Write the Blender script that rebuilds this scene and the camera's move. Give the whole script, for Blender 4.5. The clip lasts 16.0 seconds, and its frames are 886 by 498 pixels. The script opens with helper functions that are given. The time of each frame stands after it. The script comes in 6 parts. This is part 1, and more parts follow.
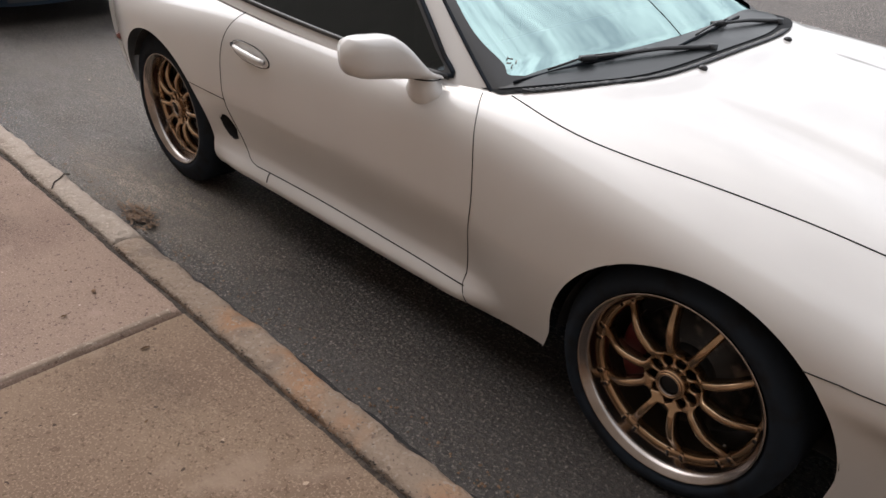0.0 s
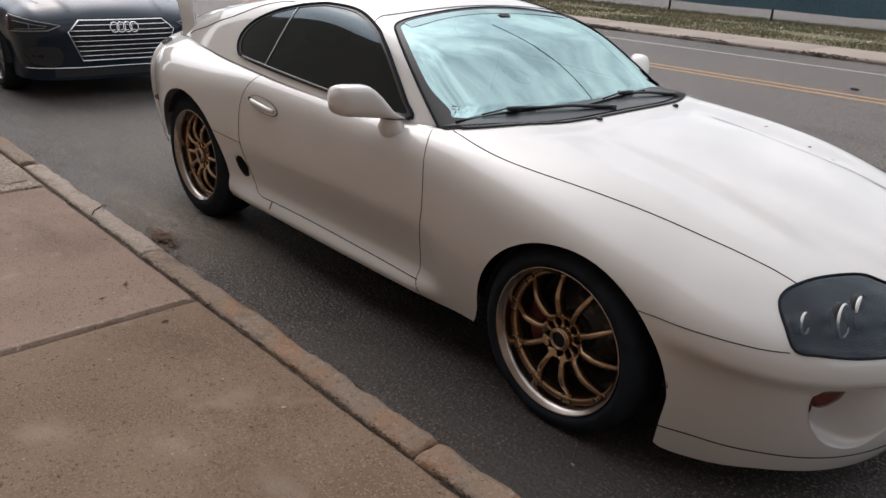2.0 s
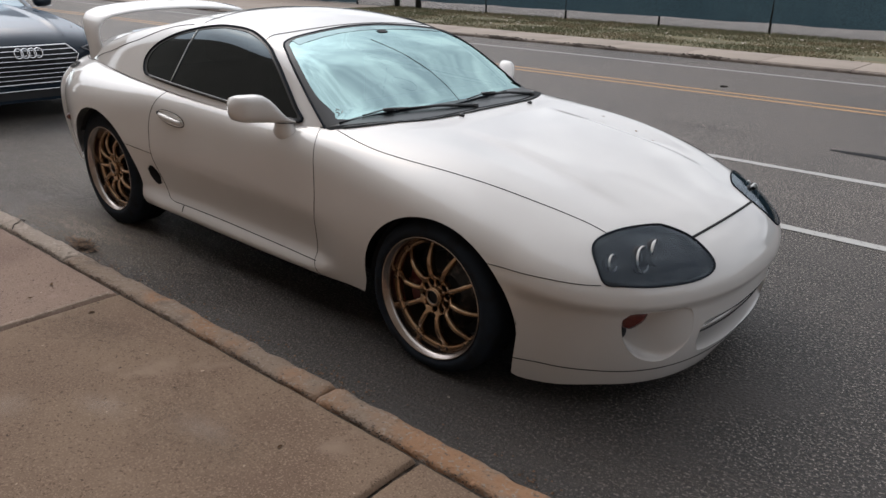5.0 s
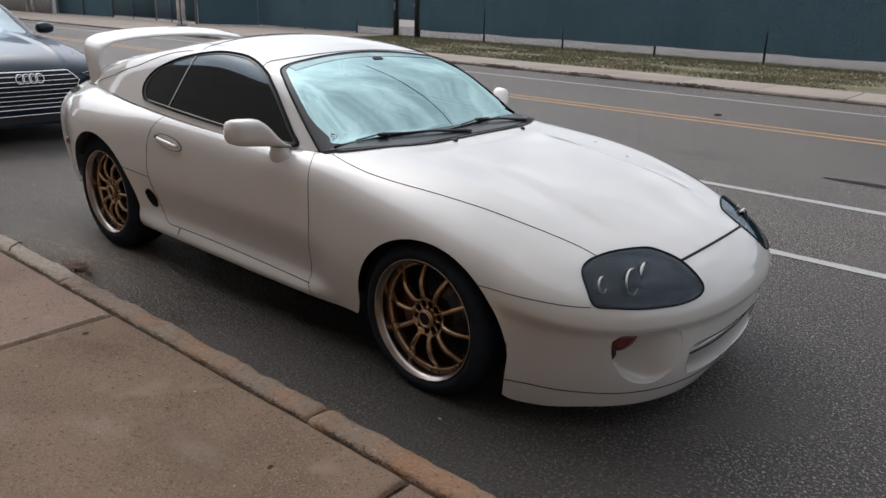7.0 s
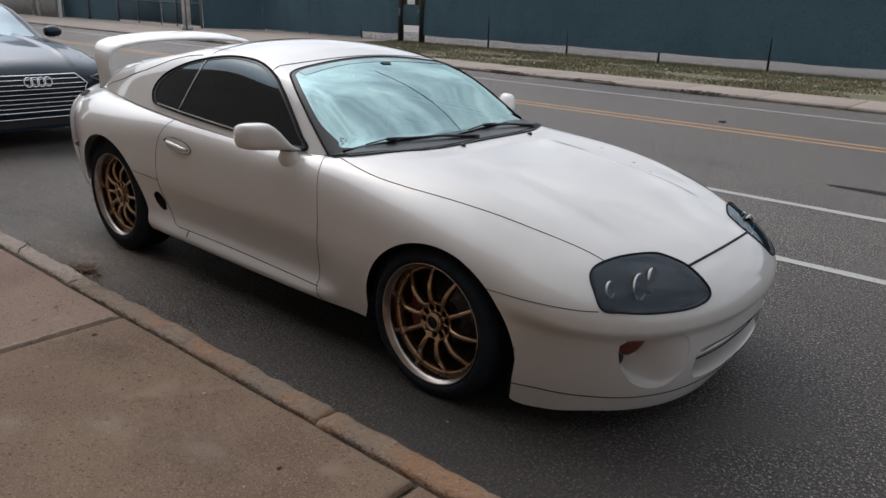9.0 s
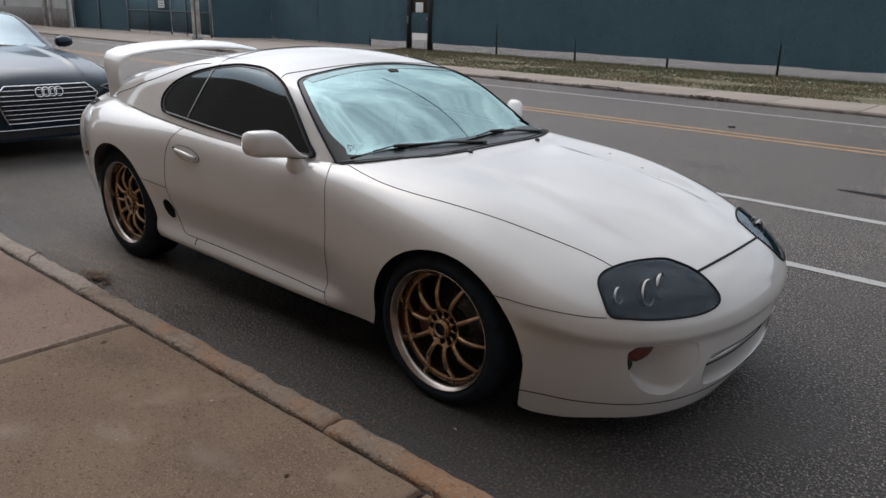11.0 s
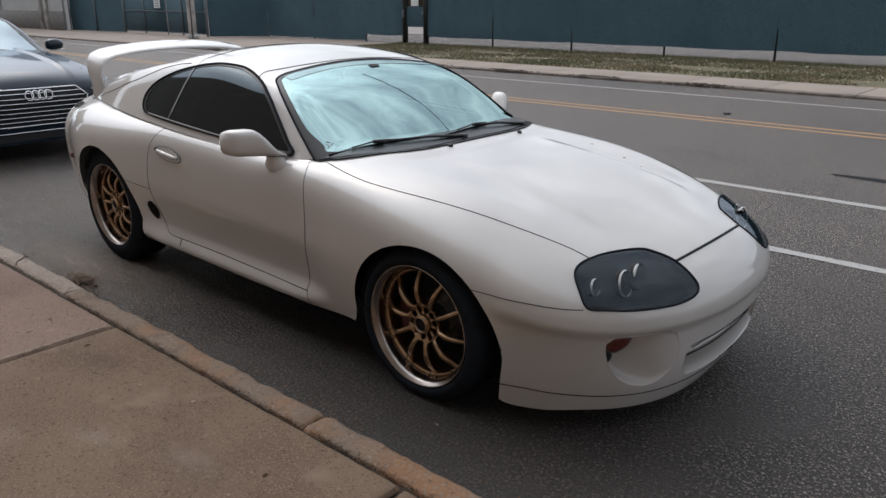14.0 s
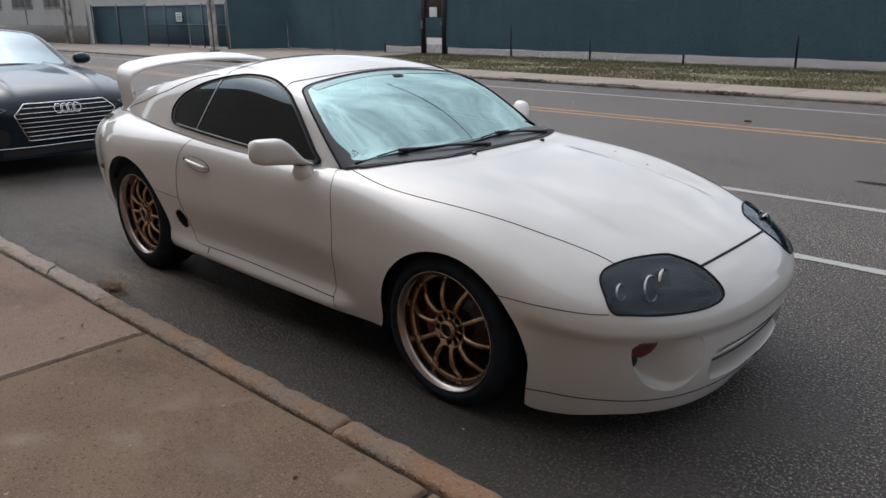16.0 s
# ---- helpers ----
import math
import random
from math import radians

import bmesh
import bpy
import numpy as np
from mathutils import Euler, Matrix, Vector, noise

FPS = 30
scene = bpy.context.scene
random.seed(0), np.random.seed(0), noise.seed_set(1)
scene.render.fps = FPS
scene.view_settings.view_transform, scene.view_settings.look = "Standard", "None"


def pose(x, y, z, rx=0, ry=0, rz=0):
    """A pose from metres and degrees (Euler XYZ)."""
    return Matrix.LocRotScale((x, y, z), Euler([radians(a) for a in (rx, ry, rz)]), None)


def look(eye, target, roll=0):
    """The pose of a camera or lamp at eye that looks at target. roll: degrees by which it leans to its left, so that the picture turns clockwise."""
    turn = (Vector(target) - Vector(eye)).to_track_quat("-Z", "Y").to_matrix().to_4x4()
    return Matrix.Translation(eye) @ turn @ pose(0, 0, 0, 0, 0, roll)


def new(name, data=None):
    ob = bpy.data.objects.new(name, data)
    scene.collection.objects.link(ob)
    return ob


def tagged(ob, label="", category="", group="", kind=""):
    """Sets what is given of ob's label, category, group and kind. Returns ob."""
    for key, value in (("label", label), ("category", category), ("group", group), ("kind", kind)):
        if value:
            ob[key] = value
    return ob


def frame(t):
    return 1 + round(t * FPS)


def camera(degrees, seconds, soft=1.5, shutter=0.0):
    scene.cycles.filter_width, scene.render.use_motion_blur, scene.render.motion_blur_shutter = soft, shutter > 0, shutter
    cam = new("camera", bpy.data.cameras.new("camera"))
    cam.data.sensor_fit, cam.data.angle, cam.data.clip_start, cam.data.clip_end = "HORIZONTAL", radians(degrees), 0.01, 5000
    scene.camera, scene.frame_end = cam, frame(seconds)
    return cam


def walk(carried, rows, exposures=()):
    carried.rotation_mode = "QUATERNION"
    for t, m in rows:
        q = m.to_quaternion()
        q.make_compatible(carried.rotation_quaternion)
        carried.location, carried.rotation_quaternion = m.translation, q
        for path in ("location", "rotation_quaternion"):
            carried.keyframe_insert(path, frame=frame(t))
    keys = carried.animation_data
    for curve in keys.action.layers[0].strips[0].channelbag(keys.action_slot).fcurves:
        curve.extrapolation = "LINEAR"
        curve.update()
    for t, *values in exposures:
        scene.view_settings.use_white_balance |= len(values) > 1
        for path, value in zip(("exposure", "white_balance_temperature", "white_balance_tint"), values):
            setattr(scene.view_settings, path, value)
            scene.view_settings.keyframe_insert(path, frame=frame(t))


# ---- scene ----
cam = camera(61.3, 16.0)
PATH = [
    (0, (0.614, -2.208, 1.476), (-0.621, -0.98, 0.493), 1.1),
    (0.5, (0.761, -2.353, 1.467), (-0.561, -1.121, 0.61), 0.2),
    (1, (0.943, -2.448, 1.486), (-0.445, -1.203, 0.763), 2.1),
    (1.5, (1.147, -2.535, 1.478), (-0.214, -1.275, 0.728), 3.3),
    (2, (1.259, -2.592, 1.471), (-0.068, -1.296, 0.722), 2.9),
    (2.5, (1.379, -2.73, 1.461), (0.193, -1.307, 0.708), 3.1),
    (3, (1.473, -2.8, 1.483), (0.34, -1.35, 0.7), 2.0),
    (3.5, (1.606, -2.802, 1.495), (0.429, -1.381, 0.723), 1.7),
    (4, (1.709, -2.829, 1.493), (0.539, -1.392, 0.74), 1.4),
    (4.2, (1.734, -2.852, 1.513), (0.55, -1.421, 0.772), 1.0),
    (6.3, (1.708, -2.847, 1.527), (0.513, -1.386, 0.867), 2.4),
    (6.5, (1.768, -2.854, 1.516), (0.57, -1.389, 0.869), 1.7),
    (7, (1.766, -2.862, 1.518), (0.561, -1.4, 0.877), 1.8),
    (7.5, (1.761, -2.872, 1.52), (0.557, -1.405, 0.886), 2.0),
    (8, (1.763, -2.883, 1.52), (0.549, -1.418, 0.902), 2.1),
    (8.5, (1.767, -2.891, 1.516), (0.556, -1.422, 0.903), 2.1),
    (9, (1.761, -2.892, 1.519), (0.548, -1.431, 0.891), 2.1),
    (9.5, (1.763, -2.892, 1.517), (0.532, -1.441, 0.901), 1.9),
    (11.8, (1.763, -2.88, 1.515), (0.53, -1.428, 0.906), 1.5),
    (12, (1.77, -2.886, 1.518), (0.542, -1.432, 0.904), 1.3),
    (12.5, (1.784, -2.874, 1.519), (0.561, -1.411, 0.915), 0.9),
    (13, (1.817, -2.856, 1.515), (0.591, -1.398, 0.906), 0.3),
    (13.5, (1.837, -2.826, 1.515), (0.603, -1.379, 0.897), 0.0),
    (14, (1.83, -2.808, 1.518), (0.59, -1.37, 0.891), 0.2),
    (14.5, (1.828, -2.811, 1.517), (0.559, -1.394, 0.899), 0.3),
    (15, (1.828, -2.834, 1.517), (0.54, -1.423, 0.926), 0.5),
    (15.5, (1.834, -2.853, 1.518), (0.56, -1.429, 0.927), 0.2),
    (16, (1.834, -2.856, 1.516), (0.552, -1.444, 0.914), -0.4),
]
walk(cam, [(t, look(eye, target, roll)) for t, eye, target, roll in PATH],
     exposures=[(0, 0.78, 6330, 12), (0.5, 0.78, 6320, 12), (1, 0.42, 6300, 12), (1.5, 0.30, 6290, 12), (2, 0.44, 6280, 12), (2.5, 0.18, 6260, 11), (3, 0.34, 6250, 11), (3.5, 0.33, 6240, 11), (4, 0.33, 6230, 11), (6.5, 0.25, 6080, 10), (7.4, 0.27, 6060, 10), (8, 0.10, 6050, 10), (9.5, 0.10, 6040, 10), (12.5, 0.12, 6030, 10), (16, 0.15, 6020, 10)])

# ---- light: hazy cloudy sky, a broad veiled sun over the far side of the street ----
SUN_EL, SUN_AZ = radians(47), radians(168)          # azimuth from +x towards +y
world = bpy.data.worlds.new("sky")
scene.world = world
world.use_nodes = True
wn, wl = world.node_tree.nodes, world.node_tree.links
wn.clear()
w_out = wn.new("ShaderNodeOutputWorld")
w_bg = wn.new("ShaderNodeBackground")
w_sky = wn.new("ShaderNodeTexSky")
w_sky.sky_type, w_sky.sun_disc, w_sky.dust_density = "NISHITA", False, 4.0
w_sky.sun_elevation, w_sky.sun_rotation = SUN_EL, radians(90) - SUN_AZ
w_co = wn.new("ShaderNodeTexCoord")
w_map = wn.new("ShaderNodeMapping")
w_map.inputs["Scale"].default_value = (1.0, 1.2, 1.5)
w_noise = wn.new("ShaderNodeTexNoise")
w_noise.inputs["Scale"].default_value, w_noise.inputs["Detail"].default_value = 6.5, 9.0
w_noise.inputs["Roughness"].default_value = 0.64
w_ramp = wn.new("ShaderNodeValToRGB")
w_ramp.color_ramp.elements[0].position, w_ramp.color_ramp.elements[1].position = 0.36, 0.64
w_ramp.color_ramp.elements[0].color = (0.30, 0.30, 0.30, 1)
w_mix = wn.new("ShaderNodeMix")
w_mix.data_type = "RGBA"
w_mix.inputs["B"].default_value = (14.4, 14.5, 14.6, 1)
wl.new(w_co.outputs["Generated"], w_map.inputs["Vector"])
wl.new(w_map.outputs["Vector"], w_noise.inputs["Vector"])
wl.new(w_noise.outputs["Fac"], w_ramp.inputs["Fac"])
wl.new(w_ramp.outputs["Color"], w_mix.inputs["Factor"])
wl.new(w_sky.outputs["Color"], w_mix.inputs["A"])
# thin cloud brightens smoothly towards the veiled sun
w_dot = wn.new("ShaderNodeVectorMath")
w_dot.operation = "DOT_PRODUCT"
w_dot.inputs[1].default_value = (math.cos(SUN_EL) * math.cos(SUN_AZ), math.cos(SUN_EL) * math.sin(SUN_AZ), math.sin(SUN_EL))
w_pos = wn.new("ShaderNodeMath")
w_pos.operation, w_pos.use_clamp = "MAXIMUM", True
w_pos.inputs[1].default_value = 0.0
w_pow = wn.new("ShaderNodeMath")
w_pow.operation = "POWER"
w_pow.inputs[1].default_value = 8.0
w_gain = wn.new("ShaderNodeMath")
w_gain.operation = "MULTIPLY_ADD"
w_gain.inputs[1].default_value, w_gain.inputs[2].default_value = 2.6, 1.0
w_veil = wn.new("ShaderNodeVectorMath")
w_veil.operation = "SCALE"
wl.new(w_co.outputs["Generated"], w_dot.inputs[0])
wl.new(w_dot.outputs["Value"], w_pos.inputs[0])
wl.new(w_pos.outputs["Value"], w_pow.inputs[0])
wl.new(w_pow.outputs["Value"], w_gain.inputs[0])
wl.new(w_mix.outputs["Result"], w_veil.inputs[0])
wl.new(w_gain.outputs["Value"], w_veil.inputs["Scale"])
wl.new(w_veil.outputs["Vector"], w_bg.inputs["Color"])
w_bg.inputs["Strength"].default_value = 0.062
wl.new(w_bg.outputs["Background"], w_out.inputs["Surface"])

sun = new("sun", bpy.data.lights.new("sun", "SUN"))
sun.data.energy, sun.data.angle, sun.data.color = 0.5, radians(140), (1.0, 0.96, 0.90)
sun.matrix_world = look((0, 0, 0), (-math.cos(SUN_EL) * math.cos(SUN_AZ), -math.cos(SUN_EL) * math.sin(SUN_AZ), -math.sin(SUN_EL)))
scene.view_settings.exposure = 0.0

# ---- materials ----
def material(name, base, rough=0.6, metal=0.0, vary=(), bump=(), coat=0.0, spec=0.5):
    """A procedural surface. vary: (scale, colour, low, high, detail) noise layers over the base; bump: (scale, strength, distance) layers."""
    m = bpy.data.materials.new(name)
    m.use_nodes = True
    nt = m.node_tree
    b = nt.nodes["Principled BSDF"]
    b.inputs["Roughness"].default_value, b.inputs["Metallic"].default_value = rough, metal
    b.inputs["Coat Weight"].default_value, b.inputs["Specular IOR Level"].default_value = coat, spec
    b.inputs["Coat Roughness"].default_value = 0.04
    b.inputs["Base Color"].default_value = (*base, 1)
    co = nt.nodes.new("ShaderNodeTexCoord")
    out = None
    for scale, colour, low, high, detail in vary:
        tex = nt.nodes.new("ShaderNodeTexNoise")
        tex.inputs["Scale"].default_value, tex.inputs["Detail"].default_value = scale, detail
        ramp = nt.nodes.new("ShaderNodeValToRGB")
        ramp.color_ramp.elements[0].position, ramp.color_ramp.elements[1].position = low, high
        mix = nt.nodes.new("ShaderNodeMix")
        mix.data_type = "RGBA"
        nt.links.new(co.outputs["Object"], tex.inputs["Vector"])
        nt.links.new(tex.outputs["Fac"], ramp.inputs["Fac"])
        nt.links.new(ramp.outputs["Color"], mix.inputs["Factor"])
        if out:
            nt.links.new(out, mix.inputs["A"])
        else:
            mix.inputs["A"].default_value = (*base, 1)
        mix.inputs["B"].default_value = (*colour, 1)
        out = mix.outputs["Result"]
    if out:
        nt.links.new(out, b.inputs["Base Color"])
    last = None
    for scale, strength, distance in bump:
        tex = nt.nodes.new("ShaderNodeTexNoise")
        tex.inputs["Scale"].default_value, tex.inputs["Detail"].default_value = scale, 4
        bn = nt.nodes.new("ShaderNodeBump")
        bn.inputs["Strength"].default_value, bn.inputs["Distance"].default_value = strength, distance
        nt.links.new(co.outputs["Object"], tex.inputs["Vector"])
        nt.links.new(tex.outputs["Fac"], bn.inputs["Height"])
        if last:
            nt.links.new(last, bn.inputs["Normal"])
        last = bn.outputs["Normal"]
    if last:
        nt.links.new(last, b.inputs["Normal"])
    return m


def glass(name, tint, reflect, rough=0.02, reflect_tint=(1, 1, 1), most=1.0):
    """A coated pane: a share of mirror reflection over tinted transmission, more towards grazing."""
    m = bpy.data.materials.new(name)
    m.use_nodes = True
    nt = m.node_tree
    nt.nodes.clear()
    out = nt.nodes.new("ShaderNodeOutputMaterial")
    mix = nt.nodes.new("ShaderNodeMixShader")
    clear = nt.nodes.new("ShaderNodeBsdfTransparent")
    gloss = nt.nodes.new("ShaderNodeBsdfGlossy")
    clear.inputs["Color"].default_value = (*tint, 1)
    gloss.inputs["Color"].default_value, gloss.inputs["Roughness"].default_value = (*reflect_tint, 1), rough
    lw = nt.nodes.new("ShaderNodeFresnel")
    lw.inputs["IOR"].default_value = 1.5
    mr = nt.nodes.new("ShaderNodeMapRange")
    mr.inputs["From Min"].default_value, mr.inputs["From Max"].default_value = 0.0, 1.0
    mr.inputs["To Min"].default_value, mr.inputs["To Max"].default_value = reflect, most
    nt.links.new(lw.outputs["Fac"], mr.inputs["Value"])
    nt.links.new(mr.outputs["Result"], mix.inputs["Fac"])
    nt.links.new(clear.outputs["BSDF"], mix.inputs[1])
    nt.links.new(gloss.outputs["BSDF"], mix.inputs[2])
    nt.links.new(mix.outputs["Shader"], out.inputs["Surface"])
    return m


ASPHALT = material("asphalt", (0.0300, 0.0236, 0.0187), 0.6, spec=0.45,
                   vary=[(70, (0.165, 0.142, 0.121), 0.580, 0.605, 2), (100, (0.36, 0.315, 0.275), 0.615, 0.632, 2), (78, (0.003, 0.003, 0.003), 0.55, 0.58, 2), (12, (0.058, 0.047, 0.040), 0.55, 0.75, 7), (1.4, (0.054, 0.045, 0.039), 0.52, 0.76, 7), (0.22, (0.030, 0.0262, 0.0237), 0.5, 0.7, 4)],
                   bump=[(70, 1.0, 0.012), (180, 0.6, 0.005)])


def lane_brightness(m, y0, y1, gain):
    """Puts far sheen and near shade into the asphalt's colour, with a cloudy margin between y0 and y1."""
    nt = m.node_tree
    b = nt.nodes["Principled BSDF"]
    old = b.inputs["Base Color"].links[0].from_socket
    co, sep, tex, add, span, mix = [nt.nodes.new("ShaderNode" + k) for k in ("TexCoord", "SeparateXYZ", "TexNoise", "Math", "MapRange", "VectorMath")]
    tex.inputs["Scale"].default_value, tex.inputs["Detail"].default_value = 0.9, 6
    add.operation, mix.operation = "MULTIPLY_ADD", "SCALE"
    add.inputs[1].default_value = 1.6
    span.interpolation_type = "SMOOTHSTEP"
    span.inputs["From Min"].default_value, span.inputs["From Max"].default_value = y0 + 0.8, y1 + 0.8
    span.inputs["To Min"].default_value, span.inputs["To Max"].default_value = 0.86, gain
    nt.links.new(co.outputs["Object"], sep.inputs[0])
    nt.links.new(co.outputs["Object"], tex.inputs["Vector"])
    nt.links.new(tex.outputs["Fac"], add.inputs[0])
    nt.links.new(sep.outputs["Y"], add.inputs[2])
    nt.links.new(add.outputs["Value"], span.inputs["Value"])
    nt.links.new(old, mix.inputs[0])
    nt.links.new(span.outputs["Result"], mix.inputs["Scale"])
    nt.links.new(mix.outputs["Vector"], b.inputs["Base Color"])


# parking lane painted darker for shade, far lanes paler for sheen
lane_brightness(ASPHALT, 0.6, 3.2, 1.75)


def concrete(name, tint):
    """Sidewalk concrete with sand grain, pits and faint clouding; tint scales all its colours."""
    def c(*rgb):
        return tuple(a * b for a, b in zip(rgb, tint))
    return material(name, c(0.1946, 0.133, 0.097), 0.9, spec=0.25,
                    vary=[(2.2, c(0.1552, 0.1015, 0.075), 0.42, 0.66, 7), (150, c(0.2587, 0.1812, 0.136), 0.55, 0.64, 2), (90, c(0.119, 0.07584, 0.055), 0.61, 0.66, 2), (0.8, c(0.2298, 0.1556, 0.118), 0.5, 0.72, 5), (5, c(0.2484, 0.1753, 0.136), 0.60, 0.74, 7), (30, c(0.3829, 0.2856, 0.228), 0.735, 0.765, 2), (38, c(0.0621, 0.0394, 0.03), 0.715, 0.74, 2)],
                    bump=[(150, 0.7, 0.004), (14, 0.2, 0.005)])


CONCRETE = concrete("sidewalk_concrete", (1.12, 1.16, 1.22))
CONCRETE_BROWN = concrete("brown_sidewalk_concrete", (0.875, 0.89, 0.83))
CONCRETE_OLD = material("old_pebbly_concrete", (0.20, 0.157, 0.117), 0.92,
                        vary=[(70, (0.36, 0.30, 0.235), 0.57, 0.63, 2), (45, (0.08, 0.062, 0.048), 0.57, 0.65, 2), (2, (0.15, 0.115, 0.086), 0.45, 0.7, 5)],
                        bump=[(70, 0.5, 0.006)])
KERB_PALE = material("pale_kerb_stone", (0.30, 0.245, 0.20), 0.9, vary=[(9, (0.22, 0.17, 0.13), 0.52, 0.70, 6), (60, (0.38, 0.32, 0.26), 0.58, 0.65, 3)], bump=[(22, 1.0, 0.022), (80, 0.8, 0.009)])
KERB = material("weathered_kerb_stone", (0.200, 0.148, 0.108), 0.9,
                vary=[(4.0, (0.245, 0.136, 0.073), 0.58, 0.74, 8), (9, (0.15, 0.111, 0.083), 0.55, 0.70, 6), (24, (0.13, 0.09, 0.064), 0.65, 0.74, 6), (60, (0.24, 0.19, 0.148), 0.58, 0.65, 3), (75, (0.11, 0.078, 0.056), 0.635, 0.67, 3)],
                bump=[(22, 1.0, 0.022), (80, 0.8, 0.009)])


def rust_along(m, first_scale, places):
    """Makes a stain layer denser along stretches of the stone's length: (x, more) pairs between -4 and 4 m."""
    nt = m.node_tree
    tex = [n for n in nt.nodes if n.bl_idname == "ShaderNodeTexNoise" and n.inputs["Scale"].default_value == first_scale][0]
    ramp = tex.outputs["Fac"].links[0].to_node
    co, sep, span, more, add = [nt.nodes.new(k) for k in ("ShaderNodeTexCoord", "ShaderNodeSeparateXYZ", "ShaderNodeMapRange", "ShaderNodeValToRGB", "ShaderNodeMath")]
    span.inputs["From Min"].default_value, span.inputs["From Max"].default_value = -4.0, 4.0
    stops = more.color_ramp.elements
    while len(stops) < len(places):
        stops.new(0.5)
    for stop, (x, v) in zip(stops, places):
        stop.position, stop.color = (x + 4) / 8, (v, v, v, 1)
    nt.links.new(co.outputs["Object"], sep.inputs[0])
    nt.links.new(sep.outputs["X"], span.inputs["Value"])
    nt.links.new(span.outputs["Result"], more.inputs["Fac"])
    nt.links.new(tex.outputs["Fac"], add.inputs[0])
    nt.links.new(more.outputs["Color"], add.inputs[1])
    nt.links.new(add.outputs["Value"], ramp.inputs["Fac"])


rust_along(KERB, 4.0, [(-1.55, 0.05), (-1.25, 0.15), (-0.85, 0.16), (-0.55, 0.08), (-0.15, 0.10), (0.0, 0.17), (0.9, 0.21), (1.8, 0.1)])
JOINT = material("joint_dirt", (0.038, 0.028, 0.021), 0.95, vary=[(40, (0.10, 0.075, 0.056), 0.52, 0.65, 5)], bump=[(90, 1.0, 0.01)])
FAR_WALK = material("far_sidewalk_concrete", (0.31, 0.258, 0.215), 0.9, vary=[(1.2, (0.26, 0.215, 0.178), 0.45, 0.7, 5), (25, (0.25, 0.21, 0.175), 0.6, 0.7, 3)], bump=[(60, 0.3, 0.004)])
SOIL = material("dry_soil", (0.13, 0.12, 0.07), 0.95, vary=[(1.5, (0.2, 0.155, 0.09), 0.45, 0.65, 6), (8, (0.11, 0.115, 0.055), 0.5, 0.7, 4)], bump=[(20, 0.6, 0.02)])
LOT = material("pale_lot", (0.27, 0.245, 0.225), 0.9, vary=[(0.5, (0.22, 0.20, 0.185), 0.4, 0.7, 5)])
GROUND = material("bare_ground", (0.16, 0.14, 0.11), 0.95, vary=[(0.3, (0.1, 0.1, 0.06), 0.4, 0.7, 5)])
LINE_WHITE = material("worn_white_line", (0.38, 0.37, 0.35), 0.75, vary=[(30, (0.2, 0.195, 0.19), 0.6, 0.7, 4)])
LINE_YELLOW = material("worn_yellow_line", (0.44, 0.26, 0.115), 0.75, vary=[(30, (0.22, 0.16, 0.1), 0.6, 0.72, 4)])
TAR = material("tar_patch", (0.012, 0.012, 0.013), 0.8, spec=0.2, bump=[(40, 0.3, 0.004)])
PAINT = material("pearl_white_paint", (0.56, 0.539, 0.516), 0.5, vary=[(2.5, (0.535, 0.514, 0.491), 0.4, 0.7, 5)], coat=1.0, spec=0.25)
PAINT.node_tree.nodes["Principled BSDF"].inputs["Coat IOR"].default_value = 1.65
PAINT.node_tree.nodes["Principled BSDF"].inputs["Coat Roughness"].default_value = 0.05
GAP = material("shut_line", (0.01, 0.01, 0.01), 0.9)
BLACK = material("black_trim", (0.018, 0.018, 0.019), 0.45, bump=[(200, 0.1, 0.001)])
COWL = material("black_cowl_plastic", (0.005, 0.006, 0.007), 0.6, spec=0.06, bump=[(150, 0.2, 0.001)])
SLAT = material("grey_cowl_slat", (0.085, 0.09, 0.095), 0.5)
FRIT = material("black_frit_glass", (0.008, 0.010, 0.011), 0.3, vary=[(5, (0.03, 0.035, 0.036), 0.52, 0.66, 6)], spec=0.2)
RUBBER = material("tyre_rubber", (0.013, 0.017, 0.023), 0.8, vary=[(14, (0.010, 0.010, 0.011), 0.5, 0.7, 4)], spec=0.12, bump=[(120, 0.15, 0.002)])
LINER = material("arch_liner", (0.022, 0.022, 0.023), 0.85, bump=[(60, 0.3, 0.004)])
GOLD = material("bronze_gold_wheel_paint", (0.42, 0.275, 0.16), 0.19, metal=0.9, vary=[(16, (0.21, 0.13, 0.075), 0.5, 0.72, 5)], coat=0.6)
POLISHED = material("polished_aluminium", (0.39, 0.345, 0.32), 0.22, metal=1.0, vary=[(9, (0.28, 0.24, 0.21), 0.42, 0.66, 5)])
GLINT_TRIM = material("pale_glint_and_trim", (0.66, 0.66, 0.65), 0.35)
CHROME = material("chrome", (0.85, 0.85, 0.86), 0.08, metal=1.0)
STEEL = material("brake_steel", (0.06, 0.06, 0.062), 0.5, metal=1.0, vary=[(20, (0.2, 0.17, 0.15), 0.5, 0.7, 4)])
CALIPER = material("red_caliper", (0.085, 0.007, 0.008), 0.45, coat=0.3)
INTERIOR = material("dark_interior", (0.02, 0.02, 0.021), 0.8, bump=[(80, 0.2, 0.002)])
SCREEN_GLASS = glass("coated_windscreen", (0.30, 0.42, 0.42), 0.50, 0.015, (0.58, 0.80, 0.79))
BAND_GLASS = glass("grey_reflection_band", (0.20, 0.22, 0.23), 0.42, 0.05, (0.56, 0.72, 0.72))
